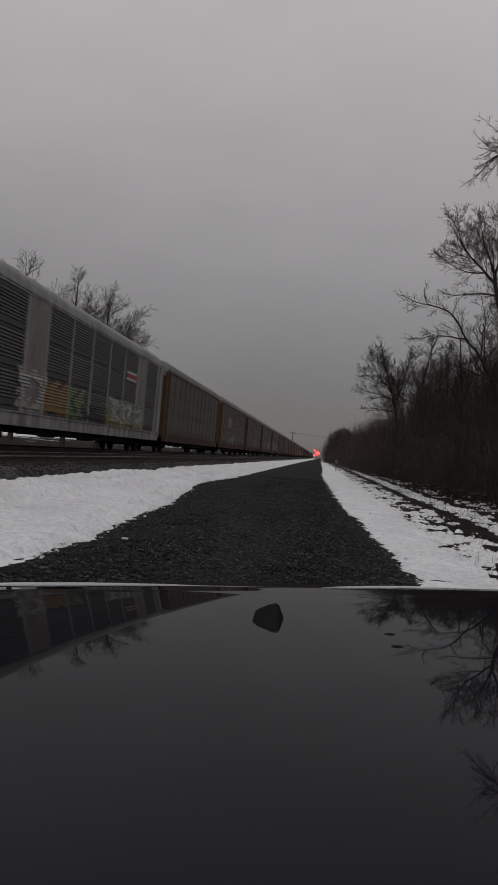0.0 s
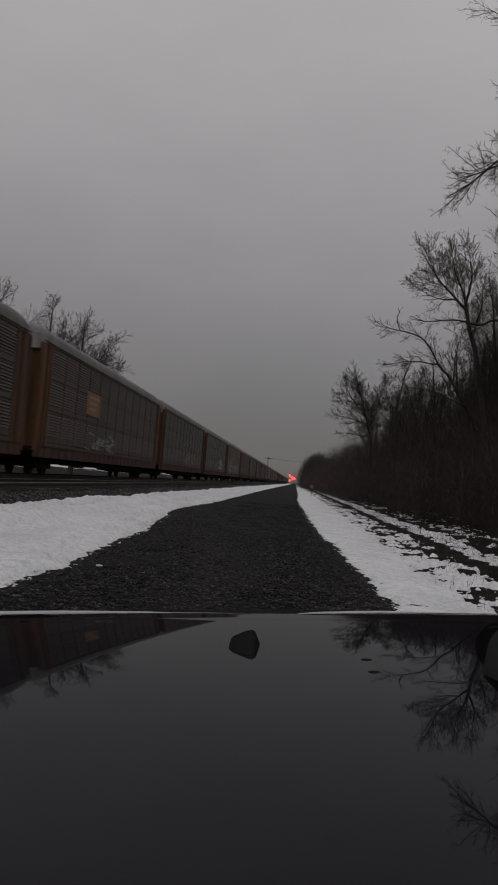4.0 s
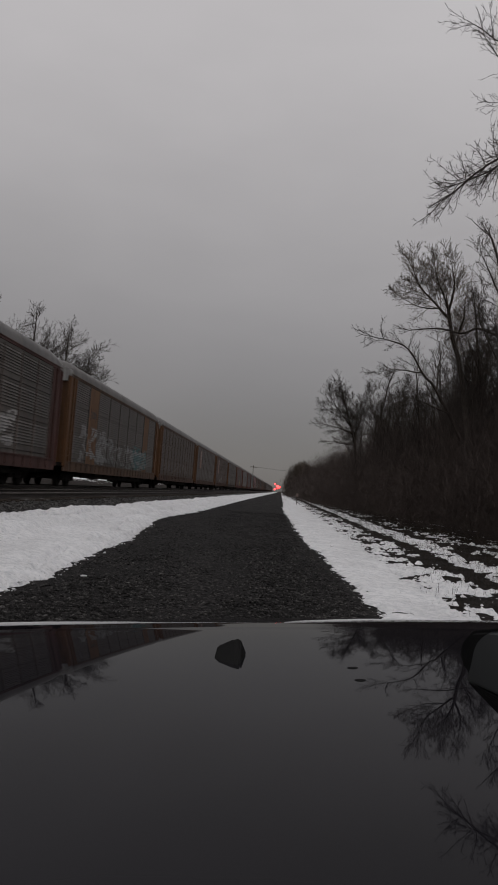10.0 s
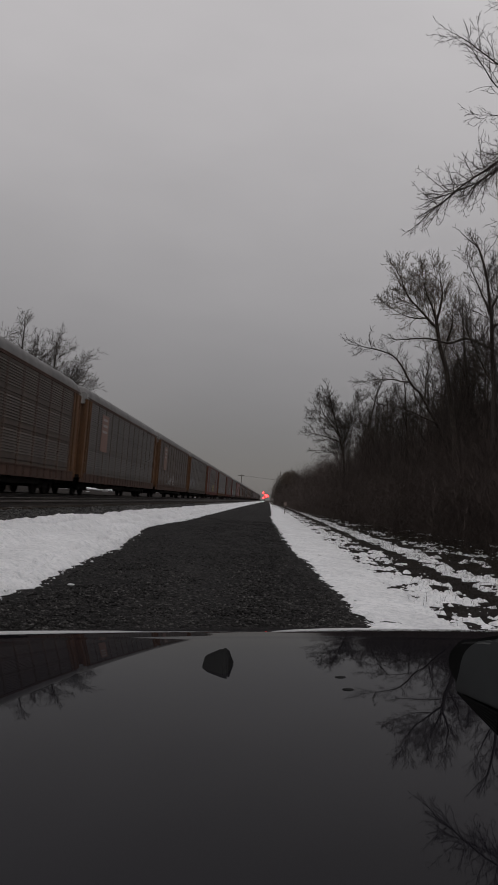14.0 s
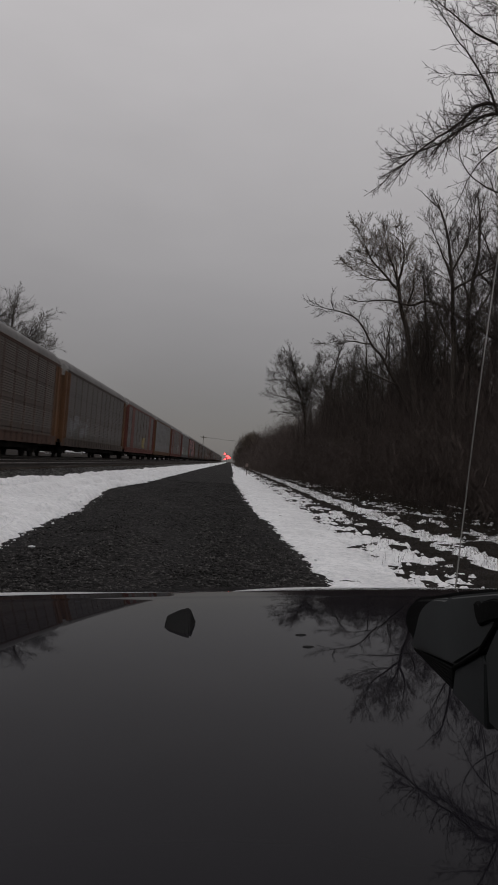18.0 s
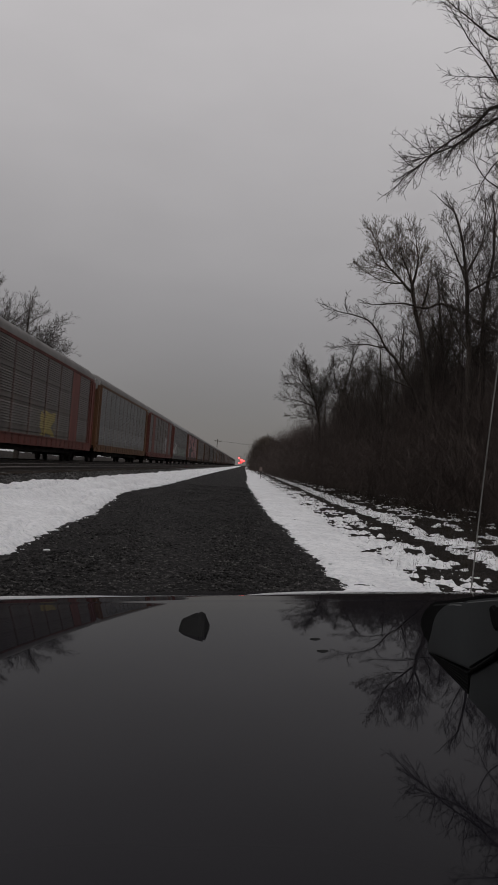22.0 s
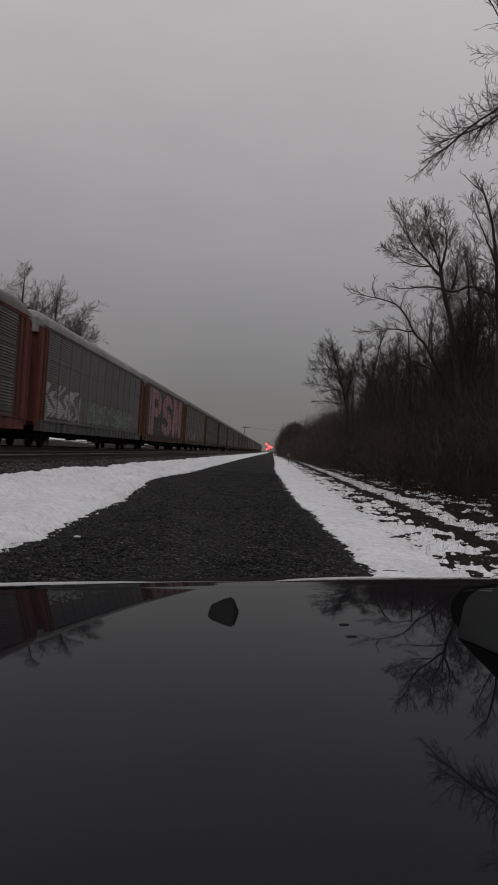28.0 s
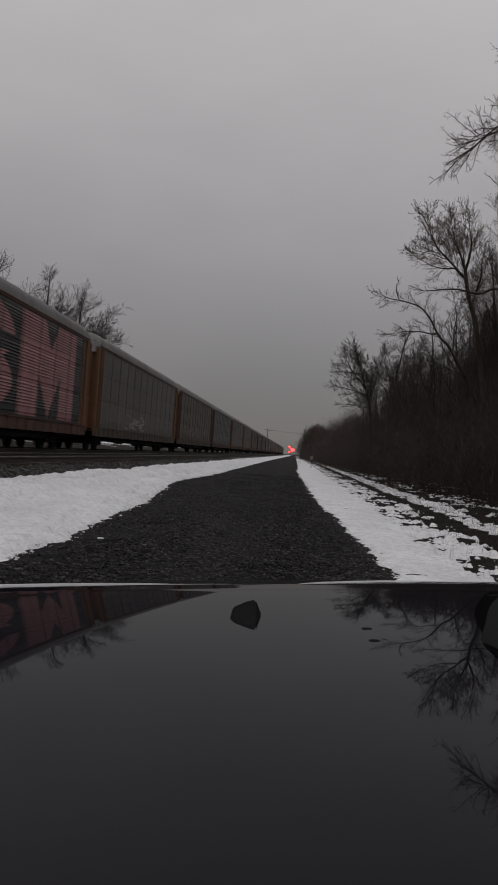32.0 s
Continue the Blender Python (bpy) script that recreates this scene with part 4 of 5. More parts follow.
# forked tree leaning to the road
tree(23, at(10.2, 42), ((0, 0, 0), (-0.4, 0, 3.7), (-1.1, 0, 7.9), (-1.5, 0, 9.4), (-1.8, 0, 10.3), (-2.0, 0, 11.5)), 0.22, 0.5, 1.6, 0.72,
     limbs=((((-1.9, 0, 11.0), (-2.8, 0.2, 12.0), (-3.6, 0.3, 12.9), (-4.0, 0.3, 13.8)), 0.085, 2.2), (((-2.0, 0, 11.4), (-1.8, -0.2, 12.7), (-2.0, -0.2, 13.9)), 0.085, 2.1),
            (((-1.5, 0, 9.7), (-1.1, 0.4, 11.0), (-1.0, 0.6, 12.4)), 0.06, 1.6), (((-2.4, 0.2, 11.6), (-3.5, -0.2, 11.5), (-4.5, -0.3, 11.9)), 0.05, 1.5), (((-2.0, 0, 11.5), (-2.7, -0.4, 12.8), (-3.0, -0.6, 13.8)), 0.06, 1.7)),
     gap=0.17, least=0.20, thin=0.0072, label="bare forked tree leaning from the wood, with fine twigs", twig=M_TWIG_PALE)
# crooked tree bending to the road
tree(29, at(11.2, 43), ((0, 0, 0), (-1.2, 0, 3.8), (-3.0, 0, 7.0), (-4.0, 0, 8.2), (-4.8, 0, 9.4), (-5.8, 0, 9.8), (-6.9, 0, 10.0)), 0.19, 0.16, 1.5, 0.42,
     limbs=((((-4.0, 0, 8.2), (-5.4, 0.2, 8.3), (-6.4, 0.3, 8.1)), 0.045, 1.3), (((-6.2, 0, 9.9), (-6.4, 0.1, 10.4), (-6.3, 0.1, 10.9)), 0.025, 0.6), (((-3.2, 0, 7.2), (-3.1, 0.3, 8.6), (-2.9, 0.4, 9.8)), 0.055, 1.6), (((-2.4, 0, 6.0), (-4.2, -0.3, 6.6), (-5.6, -0.4, 6.8)), 0.05, 1.5)),
     gap=0.19, least=0.22, thin=0.0072, label="bare crooked tree bending toward the road")
# tree with one long level limb
tree(31, at(14.2, 40), ((0, 0, 0), (-0.2, 0, 4.5), (-0.7, 0, 7.8), (-0.9, 0.2, 10.5), (-0.8, 0.2, 13.0), (-1.0, 0.2, 14.6)), 0.26, 0.3, 2.4, 0.4,
     limbs=((((-0.8, 0, 8.2), (-1.6, 0, 8.6), (-2.8, 0, 9.1), (-4.0, 0, 9.8), (-4.9, 0, 10.05), (-5.7, 0, 9.75), (-6.9, 0, 9.9), (-8.3, 0, 9.7)), 0.13, 1.3), (((-4.6, 0, 10.0), (-4.8, 0.2, 11.0), (-4.6, 0.3, 12.0)), 0.05, 1.4), (((-5.8, 0, 9.8), (-5.6, -0.2, 10.8), (-5.9, -0.2, 11.6)), 0.045, 1.2), (((-1.0, 0.2, 10.6), (-2.2, 0.4, 12.0), (-2.8, 0.4, 13.4)), 0.07, 1.8)),
     gap=0.19, least=0.22, thin=0.0072, label="dark bare tree with a long level crooked limb")
# upright trees crowding behind the drooping limbs
upright = [tree(37, at(9.6, 34), ((0, 0, 0), (-0.2, 0, 3.4), (-0.5, 0, 8.2), (-0.7, 0, 10.2), (-1.0, 0, 11.8), (-1.3, 0, 12.8)), 0.19, 0.3, 1.8, 0.5,
     limbs=((((-0.7, 0, 10.0), (-1.2, 0.3, 11.3), (-1.6, 0.4, 12.2)), 0.06, 1.5), (((-0.7, 0, 10.1), (-0.1, 0.2, 11.6), (0.1, 0.3, 13.0)), 0.06, 1.7), (((-0.5, 0, 9.4), (0.3, -0.2, 9.9), (1.3, -0.2, 10.6), (2.2, -0.1, 11.6)), 0.06, 1.6), (((-0.4, 0, 7.0), (-1.2, 0.2, 8.4), (-1.7, 0.3, 9.6)), 0.05, 1.5)), gap=0.19, least=0.22, thin=0.0066)]
upright.append(tree(43, at(11.6, 30), ((0, 0, 0), (-0.3, 0, 5.0), (-0.9, 0, 9.0), (-1.2, 0.2, 12.0), (-1.5, 0.2, 14.0)), 0.22, 0.3, 2.0, 0.45,
     limbs=((((-0.7, 0, 7.5), (-1.7, 0.2, 9.2), (-2.6, 0.3, 10.8), (-3.0, 0.3, 11.8)), 0.06, 1.6), (((-1.0, 0.1, 10.0), (-2.0, 0.3, 12.0), (-2.4, 0.4, 13.0)), 0.06, 1.6), (((-0.9, 0, 9.0), (0.4, 0.3, 11.0), (0.8, 0.3, 13.0)), 0.07, 1.8), (((-0.4, 0, 5.6), (-1.8, -0.2, 7.0), (-2.8, -0.3, 8.2)), 0.05, 1.5)), gap=0.19, least=0.22, thin=0.006))
tree(45, at(10.8, 37), ((0, 0, 0), (0.1, 0, 5.0), (-0.1, 0, 9.0), (0.2, 0, 12.0), (0.1, 0, 13.8)), 0.20, 0.3, 2.0, 0.4,
     limbs=((((0, 0, 6.5), (-1.0, 0.2, 8.0), (-1.8, 0.3, 9.6)), 0.05, 1.6), (((-0.1, 0, 8.5), (1.0, 0.2, 10.4), (1.6, 0.3, 12.0)), 0.06, 1.7), (((0, 0, 9.5), (-0.9, 0, 11.4), (-1.2, 0, 12.6)), 0.05, 1.5)), gap=0.19, least=0.22, thin=0.0066)
for k, (x, y, turn, size) in enumerate(((13.0, 36, 130, 1.0), (12.6, 33, 75, 0.95), (13.8, 44, 200, 1.0), (12.0, 47, 20, 0.92), (10.9, 51, 110, 0.85), (14.6, 38, 300, 1.05), (12.8, 55, 250, 0.9), (9.8, 56, 40, 0.72), (9.2, 62, 160, 0.70), (9.6, 67, 280, 0.74), (10.4, 71, 10, 0.8))):
    copy_thing(upright[k % 2], at(x, y, turn)).scale = (size, size, size)
# rounded trees at the wood's far edge
tree(41, at(7.0, 75), ((0, 0, 0), (-0.1, 0, 3.8), (-0.3, 0, 6.0), (-0.9, 0, 8.0), (-1.6, 0, 10.2), (-1.9, 0, 11.3)), 0.21, 0.3, 2.6, 0.45,
     limbs=((((-0.6, 0, 7.3), (-2.1, 0, 7.8), (-3.3, 0, 8.0)), 0.07, 2.1), (((-0.9, 0, 8.0), (-2.5, 0.3, 10.0), (-2.9, 0.3, 11.0)), 0.08, 2.4), (((-0.5, 0, 7.0), (0.2, 0.3, 9.5), (0.4, 0.3, 10.8)), 0.08, 2.4), (((-0.4, 0, 6.2), (-1.8, -0.3, 6.3), (-3.0, -0.3, 6.4)), 0.05, 1.5)), gap=0.21, least=0.26, thin=0.0088, label="rounded bare tree at the wood's edge")
tree(47, at(9.4, 76), ((0, 0, 0), (0, 0, 5.0), (-0.3, 0, 8.6), (0, 0, 11.0), (0.2, 0, 12.4)), 0.21, 0.3, 2.6, 0.4,
     limbs=((((-0.2, 0, 7.6), (-1.2, 0.2, 9.8), (-1.5, 0.2, 11.2)), 0.08, 2.4), (((-0.2, 0, 8.4), (1.2, 0.2, 10.6), (1.7, 0.2, 12.0)), 0.08, 2.4)), gap=0.21, least=0.26, thin=0.0088, label="rounded bare tree at the wood's edge")


def wood_tree(seed, m, h, r, lean, low=0.34, **more):
    """An upright tree of the wood with forking limbs and an uneven crown."""
    rng = np.random.default_rng(seed + 500)
    limbs = []
    for k in range(6):
        a, f = k * 2.4 + rng.uniform(-0.4, 0.4), low + 0.08 * k
        c, s, x, w = math.cos(a), math.sin(a), lean * h * f, rng.uniform(1.5, 2.3) * (1.15 - 0.6 * f)
        limbs.append((((x, 0, h * f), (x + c * w * 0.6, s * w * 0.6, h * (f + 0.10)), (x + c * w, s * w, h * (f + 0.21))), r * 0.34, 0.13 * h))
    return tree(seed, m, ((0, 0, 0), (lean * h * 0.3, 0.1, h * 0.3), (lean * h * 0.6, -0.1, h * 0.6), (lean * h * 0.93, 0, h * 0.93)), r, 0.25, 0.15 * h, low, limbs, 0.27, 0.34, 0.0085, **more)


proto = [wood_tree(60 + k, at(x, y), h, r, ln) for k, (x, y, h, r, ln) in enumerate(((12.2, 50, 13.5, 0.20, -0.05), (11.0, 56, 12.0, 0.17, -0.04), (13.0, 64, 13.0, 0.19, 0.02)))]
rng_wood = random.Random(5)
proto.append(wood_tree(71, at(10.6, 47), 8.2, 0.10, -0.04, low=0.16, label="slender bare young tree in the undergrowth"))


def copied(k, x, y, s, group="trees of the wood", young=False):
    k = 3 if young else k % 3
    c = copy_thing(proto[k], at(x, y, rng_wood.uniform(0, 360)))
    c.scale = (s, s, s)
    c["group"] = group
    return c


for k in range(24):
    y = 26 + 170 * (k / 24) ** 1.4 + rng_wood.uniform(-3, 3)
    x = float(woods_edge(np.array(y))) + rng_wood.uniform(4.0, 12) + (3.5 if y < 40 else 0)
    copied(k, x, y, rng_wood.uniform(0.72, 0.95) * (0.85 if y > 60 else 1))
for k in range(24):
    y = 32 + 34 * k / 24 + rng_wood.uniform(-1, 1)
    copied(k, float(woods_edge(np.array(y))) + rng_wood.uniform(3.0, 9.0), y, rng_wood.uniform(0.66, 0.86))
for k in range(18):
    y = 44 + 30 * k / 18 + rng_wood.uniform(-1, 1)
    copied(k, float(woods_edge(np.array(y))) + rng_wood.uniform(2.5, 8.0), y, rng_wood.uniform(0.60, 0.80))
# young growth under them
for k in range(60):
    y = 30 + 62 * (k / 60) ** 1.1 + rng_wood.uniform(-2, 2)
    x = float(woods_edge(np.array(y))) + rng_wood.uniform(2.0, 7.0) + (1.5 if y < 36 else 0)
    copied(k, x, y, rng_wood.uniform(0.8, 1.2), young=True)
for k, (x, y, s) in enumerate(((2.6, 246, 0.68), (4.4, 250, 0.86), (6.4, 252, 0.88), (8.4, 250, 0.78), (5.2, 258, 0.9), (7.4, 262, 0.85))):
    copied(k, x, y, s)
# trees beyond the train
for seed, x, y, h, w in ((81, -21.8, 75, 16.2, 3.4), (83, -25.8, 77, 18.6, 3.9), (89, -30.0, 74, 18.9, 4.2), (87, -34.2, 76, 19.2, 4.2)):
    tree(seed, at(x, y), ((0, 0, 0), (0.1, 0, h * 0.25), (0, 0.1, h * 0.5), (0.2, 0, h * 0.86)), 0.28, 0.25, 3.6, 0.4,
         limbs=tuple((((0, 0, h * f), (c * w * 0.55, b, h * (f + 0.10)), (c * w, b * 1.5, h * (f + 0.19))), 0.10, 3.4) for f, c, b in ((0.40, -1, 0.4), (0.44, 1, -0.4), (0.50, 0.55, 0.9), (0.52, -0.6, -0.9), (0.58, 0.8, 0.1))),
         gap=0.33, least=0.36, thin=0.0105, up=0.0, label="large spreading bare tree beyond the train", group="trees beyond the tracks")
for k, (x, y, s) in enumerate(((-22, 380, 0.75), (-27, 420, 0.8), (-20, 470, 0.7), (-31, 350, 0.6), (-40, 430, 0.9))):
    copied(k, x, y, s, "trees beyond the tracks")


# ---- brush along the wood's edge ----
def shrub_template(seed, stems, height, spread, thick=(0.007, 0.016), wild=0.75):
    """A tangle of thin stems, three-sided and tapering: arrays of vertices and faces."""
    rng = np.random.default_rng(seed)
    base = np.stack([rng.normal(0, spread * 0.5, stems), rng.normal(0, spread * 0.5, stems), height * rng.random(stems) ** 1.15 * 0.88 - 0.05], -1)
    d = np.stack([rng.normal(0, wild, stems), rng.normal(0, wild, stems), np.ones(stems)], -1)
    d /= np.linalg.norm(d, axis=1, keepdims=True)
    L = np.minimum(rng.uniform(0.12, 0.40, stems) * min(height, 4.2), (height * 1.08 - base[:, 2]) * rng.uniform(0.6, 1.1, stems) + 0.1)
    tip = base + d * L[:, None]
    r = rng.uniform(*thick, stems)[:, None, None]
    tri = np.array([[math.cos(a), math.sin(a), 0] for a in (0, 2.1, 4.2)])[None]
    V = np.concatenate([base[:, None] + tri * r, tip[:, None] + tri * r * 0.35], 1).reshape(-1, 3)
    one = np.array([(k, (k + 1) % 3, 3 + (k + 1) % 3, 3 + k) for k in range(3)])
    return V, (one[None] + 6 * np.arange(stems)[:, None, None]).reshape(-1, 4)


def scatter(name, templates, spots, material, label, category):
    """Many turned and scaled copies of the templates in one mesh. spots: x, y, turn, scale across, scale up."""
    Vs, Fs, o = [], [], 0
    for k, (x, y, a, s, h) in enumerate(spots):
        V, F = templates[k % len(templates)]
        c, sn = math.cos(a), math.sin(a)
        W = np.stack([(V[:, 0] * c - V[:, 1] * sn) * s + x, (V[:, 0] * sn + V[:, 1] * c) * s + y, V[:, 2] * h], -1)
        W[:, 2] += float(ground_z(np.array(x), np.array(y)))
        Vs.append(W)
        Fs.append(F + o)
        o += len(V)
    ob = put(name, mesh_from(name, np.concatenate(Vs), np.concatenate(Fs)), material)
    return tagged(ob, label, category, kind="stuff")


rng_b = random.Random(9)
bushes = [shrub_template(k, 420, 4.8, 1.6, (0.004, 0.009)) for k in range(5)]
spots = []
for k in range(300):
    y = 15 + 235 * (k / 300) ** 1.6 + rng_b.uniform(-1, 1)
    depth = (0.2, 1.2, 2.4, 3.8, 5.2, 6.8)[k % 6] + rng_b.uniform(-0.3, 0.6)
    x = float(woods_edge(np.array(y))) + depth
    s = rng_b.uniform(0.8, 1.25) * (1 + y / 200)
    h = rng_b.uniform(0.55, 1.12) * (0.62 + 0.19 * min(depth, 6)) * (1 + y / 800)
    spots.append((x, y, rng_b.uniform(0, 6.28), s, h))
scatter("thicket", bushes, spots, M_BRUSH, "dense dark-brown leafless brush at the wood's edge", "brush")
tall = [shrub_template(12 + k, 420, 7.6, 2.6, (0.0045, 0.010), 0.6) for k in range(4)]
spots = []
for k in range(180):
    y = 20 + 105 * (k / 180) ** 1.35 + rng_b.uniform(-1, 1)
    depth = (2.2, 4.0, 6.0, 8.5, 11.5)[k % 5] + rng_b.uniform(-0.5, 0.8)
    spots.append((float(woods_edge(np.array(y))) + depth, y, rng_b.uniform(0, 6.28), rng_b.uniform(0.8, 1.2), rng_b.uniform(0.6, 1.08) * (0.76 + 0.06 * depth) * float(np.interp(y, (28, 34, 46, 62, 76, 92), (0.85, 0.95, 1.05, 1.12, 1.0, 0.75)))))
scatter("thicket", tall, spots, M_BRUSH, "tall dark leafless undergrowth inside the wood", "brush")

far_bush = [shrub_template(20 + k, 240, 9.0, 4.0, (0.04, 0.12)) for k in range(3)]
far_spots = []
for k in range(90):
    y = 120 + 420 * (k / 90) ** 1.2
    far_spots.append((float(woods_edge(np.array(y))) + 2.5 + rng_b.uniform(0, 9) + (0 if y < 300 else 1), y, rng_b.uniform(0, 6.28), 1.0, rng_b.uniform(0.42, 0.62) + (0.3 if y > 330 else 0)))
clump_bush = [shrub_template(30 + k, 330, 9.0, 1.7, (0.04, 0.10)) for k in range(3)]
scatter("far_woods", clump_bush, [(1.6 + 0.52 * j, 246 + (j * 5) % 9, 1.0 * j, 1.0, 0.45 + 0.85 * math.sin(math.pi * (j + 1) / 19)) for j in range(17)], M_TWIG_PALE, "rounded clump of bare trees at the road's far end", "woods")
scatter("far_woods", far_bush, far_spots, M_BRUSH, "distant bare wood closing the view", "woods")
left_spots = [(-34 - rng_b.uniform(0, 40), 300 + 9 * k, rng_b.uniform(0, 6.28), 1.3, rng_b.uniform(0.5, 0.9)) for k in range(60)]
scatter("far_woods", far_bush, left_spots, M_BRUSH, "distant bare wood beyond the tracks", "woods")

# dead grass and stubble on the verge
grass = [shrub_template(40 + k, 16, 0.42, 0.35, (0.006, 0.010), 0.5) for k in range(4)]
gs = []
for k in range(2200):
    y = 8 + 60 * rng_b.random() ** 1.6
    e = 1.9 + rng_b.random() ** 0.7 * 5.5
    gs.append((float(road_right(np.array(y))) + e, y, rng_b.uniform(0, 6.28), rng_b.uniform(0.5, 1.0), rng_b.uniform(0.3, 1.0)))
thin = []
for V, F in grass:
    W = V.reshape(-1, 3, 3)
    c = W.mean(1, keepdims=True)
    thin.append(((c + (W - c) * 0.45).reshape(-1, 3), F))
scatter("dead_grass", thin, gs, M_STRAW, "stubble of dead grass poking through the snow", "grass")


weeds = [shrub_template(50 + k, 7, 0.40, 0.22, (0.0022, 0.0038), 0.22) for k in range(4)]
ws = []
for k in range(520):
    y = 9.5 + 42 * rng_b.random() ** 1.4
    x = rng_b.uniform(4.6, 8.2) if k % 3 else rng_b.uniform(2.2, 4.6)
    ws.append((x, y, rng_b.uniform(0, 6.28), rng_b.uniform(0.6, 1.3), rng_b.uniform(0.45, 1.2) * (1.3 if x > 4.6 else 0.8)))
scatter("weeds", weeds, ws, M_STRAW, "thin dark dead weed stalks standing out of the snow", "weeds")


# ---- loose stones on the road and the ballast shoulder ----
def stone_template(seed):
    rng = np.random.default_rng(seed)
    V = np.array([[1, 0, 0], [-1, 0, 0], [0, 1, 0], [0, -1, 0], [0, 0, 0.8], [0, 0, -0.5]]) * rng.uniform(0.6, 1.2, (6, 1)) + rng.normal(0, 0.12, (6, 3))
    F = [(0, 2, 4), (2, 1, 4), (1, 3, 4), (3, 0, 4), (2, 0, 5), (1, 2, 5), (3, 1, 5), (0, 3, 5)]
    return V, np.array(F)


def stones(name, count, place, size, material, label, category, base):
    rng = random.Random(len(name) + count)
    tm = [stone_template(k) for k in range(8)]
    Vs, Fs, o = [], [], 0
    P = [place(rng) for _ in range(count)]
    Z = base(np.array([p[0] for p in P]), np.array([p[1] for p in P]))
    for k, (x, y) in enumerate(P):
        V, F = tm[k % 8]
        a, s = rng.uniform(0, 6.28), size(rng)
        c, sn = math.cos(a), math.sin(a)
        Vs.append(np.stack([(V[:, 0] * c - V[:, 1] * sn) * s + x, (V[:, 0] * sn + V[:, 1] * c) * s + y, V[:, 2] * s * 0.8 + Z[k] + 0.1 * s], -1))
        Fs.append(F + o)
        o += 6
    return tagged(put(name, mesh_from(name, np.concatenate(Vs), np.concatenate(Fs)), material), label, category, kind="stuff")


def on_road(rng):
    y = 6.5 + 40 * rng.random() ** 2.2
    a, b = float(road_left(np.array(y))), float(road_right(np.array(y)))
    x = a + 0.12 + (b - a - 0.24) * rng.random()
    for _ in range(4):
        if float(fbm(np.array(x * 1.3), np.array(y * 0.6), 61, 3)) + 0.16 * min(x + 1.2, 1.2) > rng.uniform(-0.45, 0.45):
            break
        x = a + 0.12 + (b - a - 0.24) * rng.random()
    return x, y


def on_shoulder(rng):
    return -6.6 + 1.2 * rng.random(), 16 + 60 * rng.random() ** 1.5


stones("road_stones", 24000, on_road, lambda r: 0.009 + 0.028 * r.random() ** 2.2, M_STONE, "loose crushed stones on the road", "gravel", lambda x, y: ground_z(x, y) + 0.045)
stones("ballast_stones", 9000, on_shoulder, lambda r: 0.022 + 0.022 * r.random(), M_BALLAST, "loose ballast stones on the track shoulder", "gravel", ballast_z)


def on_bank(rng):
    y = 8 + 50 * rng.random() ** 1.8
    if rng.random() < 0.6:
        return float(road_left(np.array(y))) - rng.gauss(0.05, 0.05), y
    return float(road_right(np.array(y))) + rng.gauss(0.05, 0.06), y


stones("snow_clods", 520, on_bank, lambda r: 0.008 + 0.034 * r.random() ** 3, M_SNOW, "crumbled clods of old snow along the road edge", "snow",
       lambda x, y: np.maximum(ground_z(x, y) + 0.045, np.where(x < -1, snow_left_z(x, y), snow_right_z(x, y))))


pebble = thing("pebble", "single pale stone lying on the dark road", "stone", at(-2.47, 10.24))
bm = bmesh.new()
bmesh.ops.create_icosphere(bm, subdivisions=2, radius=0.027)
for v in bm.verts:
    v.co = Vector((v.co.x * 1.7, v.co.y * 0.9, v.co.z * 0.55 + 0.105)) + Vector((0.006 * math.sin(90 * v.co.y), 0.005 * math.sin(110 * v.co.x), 0))
part("stone", bm, M_SNOW, pebble, smooth=True)


# ---- signals, marker and pole down the line ----
def signal_mast():
    e = thing("rail_signal", "steel signal bridge post with lit red lamps", "signal", pose(-2.6, 420, 0.0))
    bm = bmesh.new()
    tube(bm, (0, 0, 0), (0, 0, 6.4), 0.11, 0.09, 10)
    box(bm, -0.3, 0.3, -0.3, 0.3, 0, 0.25, 0.03)
    part("mast", bm, M_STEEL, e)
    for k, (x, z) in enumerate(((-0.9, 5.2), (0.25, 4.2), (0.95, 3.9), (1.7, 3.6), (-0.7, 2.5), (0.6, 3.1))):
        bm = bmesh.new()
        box(bm, x - 0.55, x + 0.55, -0.05, 0.05, z - 0.55, z + 0.55, 0.05)
        box(bm, min(x, 0), max(x, 0) + 0.05, 0.02, 0.10, z - 0.05, z + 0.05)
        head = part("lamp_head", bm, M_STEEL, e)
        bm = bmesh.new()
        tube(bm, (x, -0.05, z), (x, -0.16, z), 0.50, 0.42, 18)
        part("lens", bm, M_RED, head, "lit red lens")
    return e


signal_mast()

mk = thing("marker_post", "small faded marker sign on a thin post in the snow", "sign", at(1.75, 86))
bm = bmesh.new()
tube(bm, (0, 0, -0.1), (0, 0, 1.25), 0.035, 0.03, 8)
part("post", bm, M_WOODPOLE, mk)
bm = bmesh.new()
box(bm, -0.15, 0.15, -0.045, -0.02, 1.0, 1.4, 0.02)
part("plate", bm, M_SIGN, mk, "faded pinkish plate")

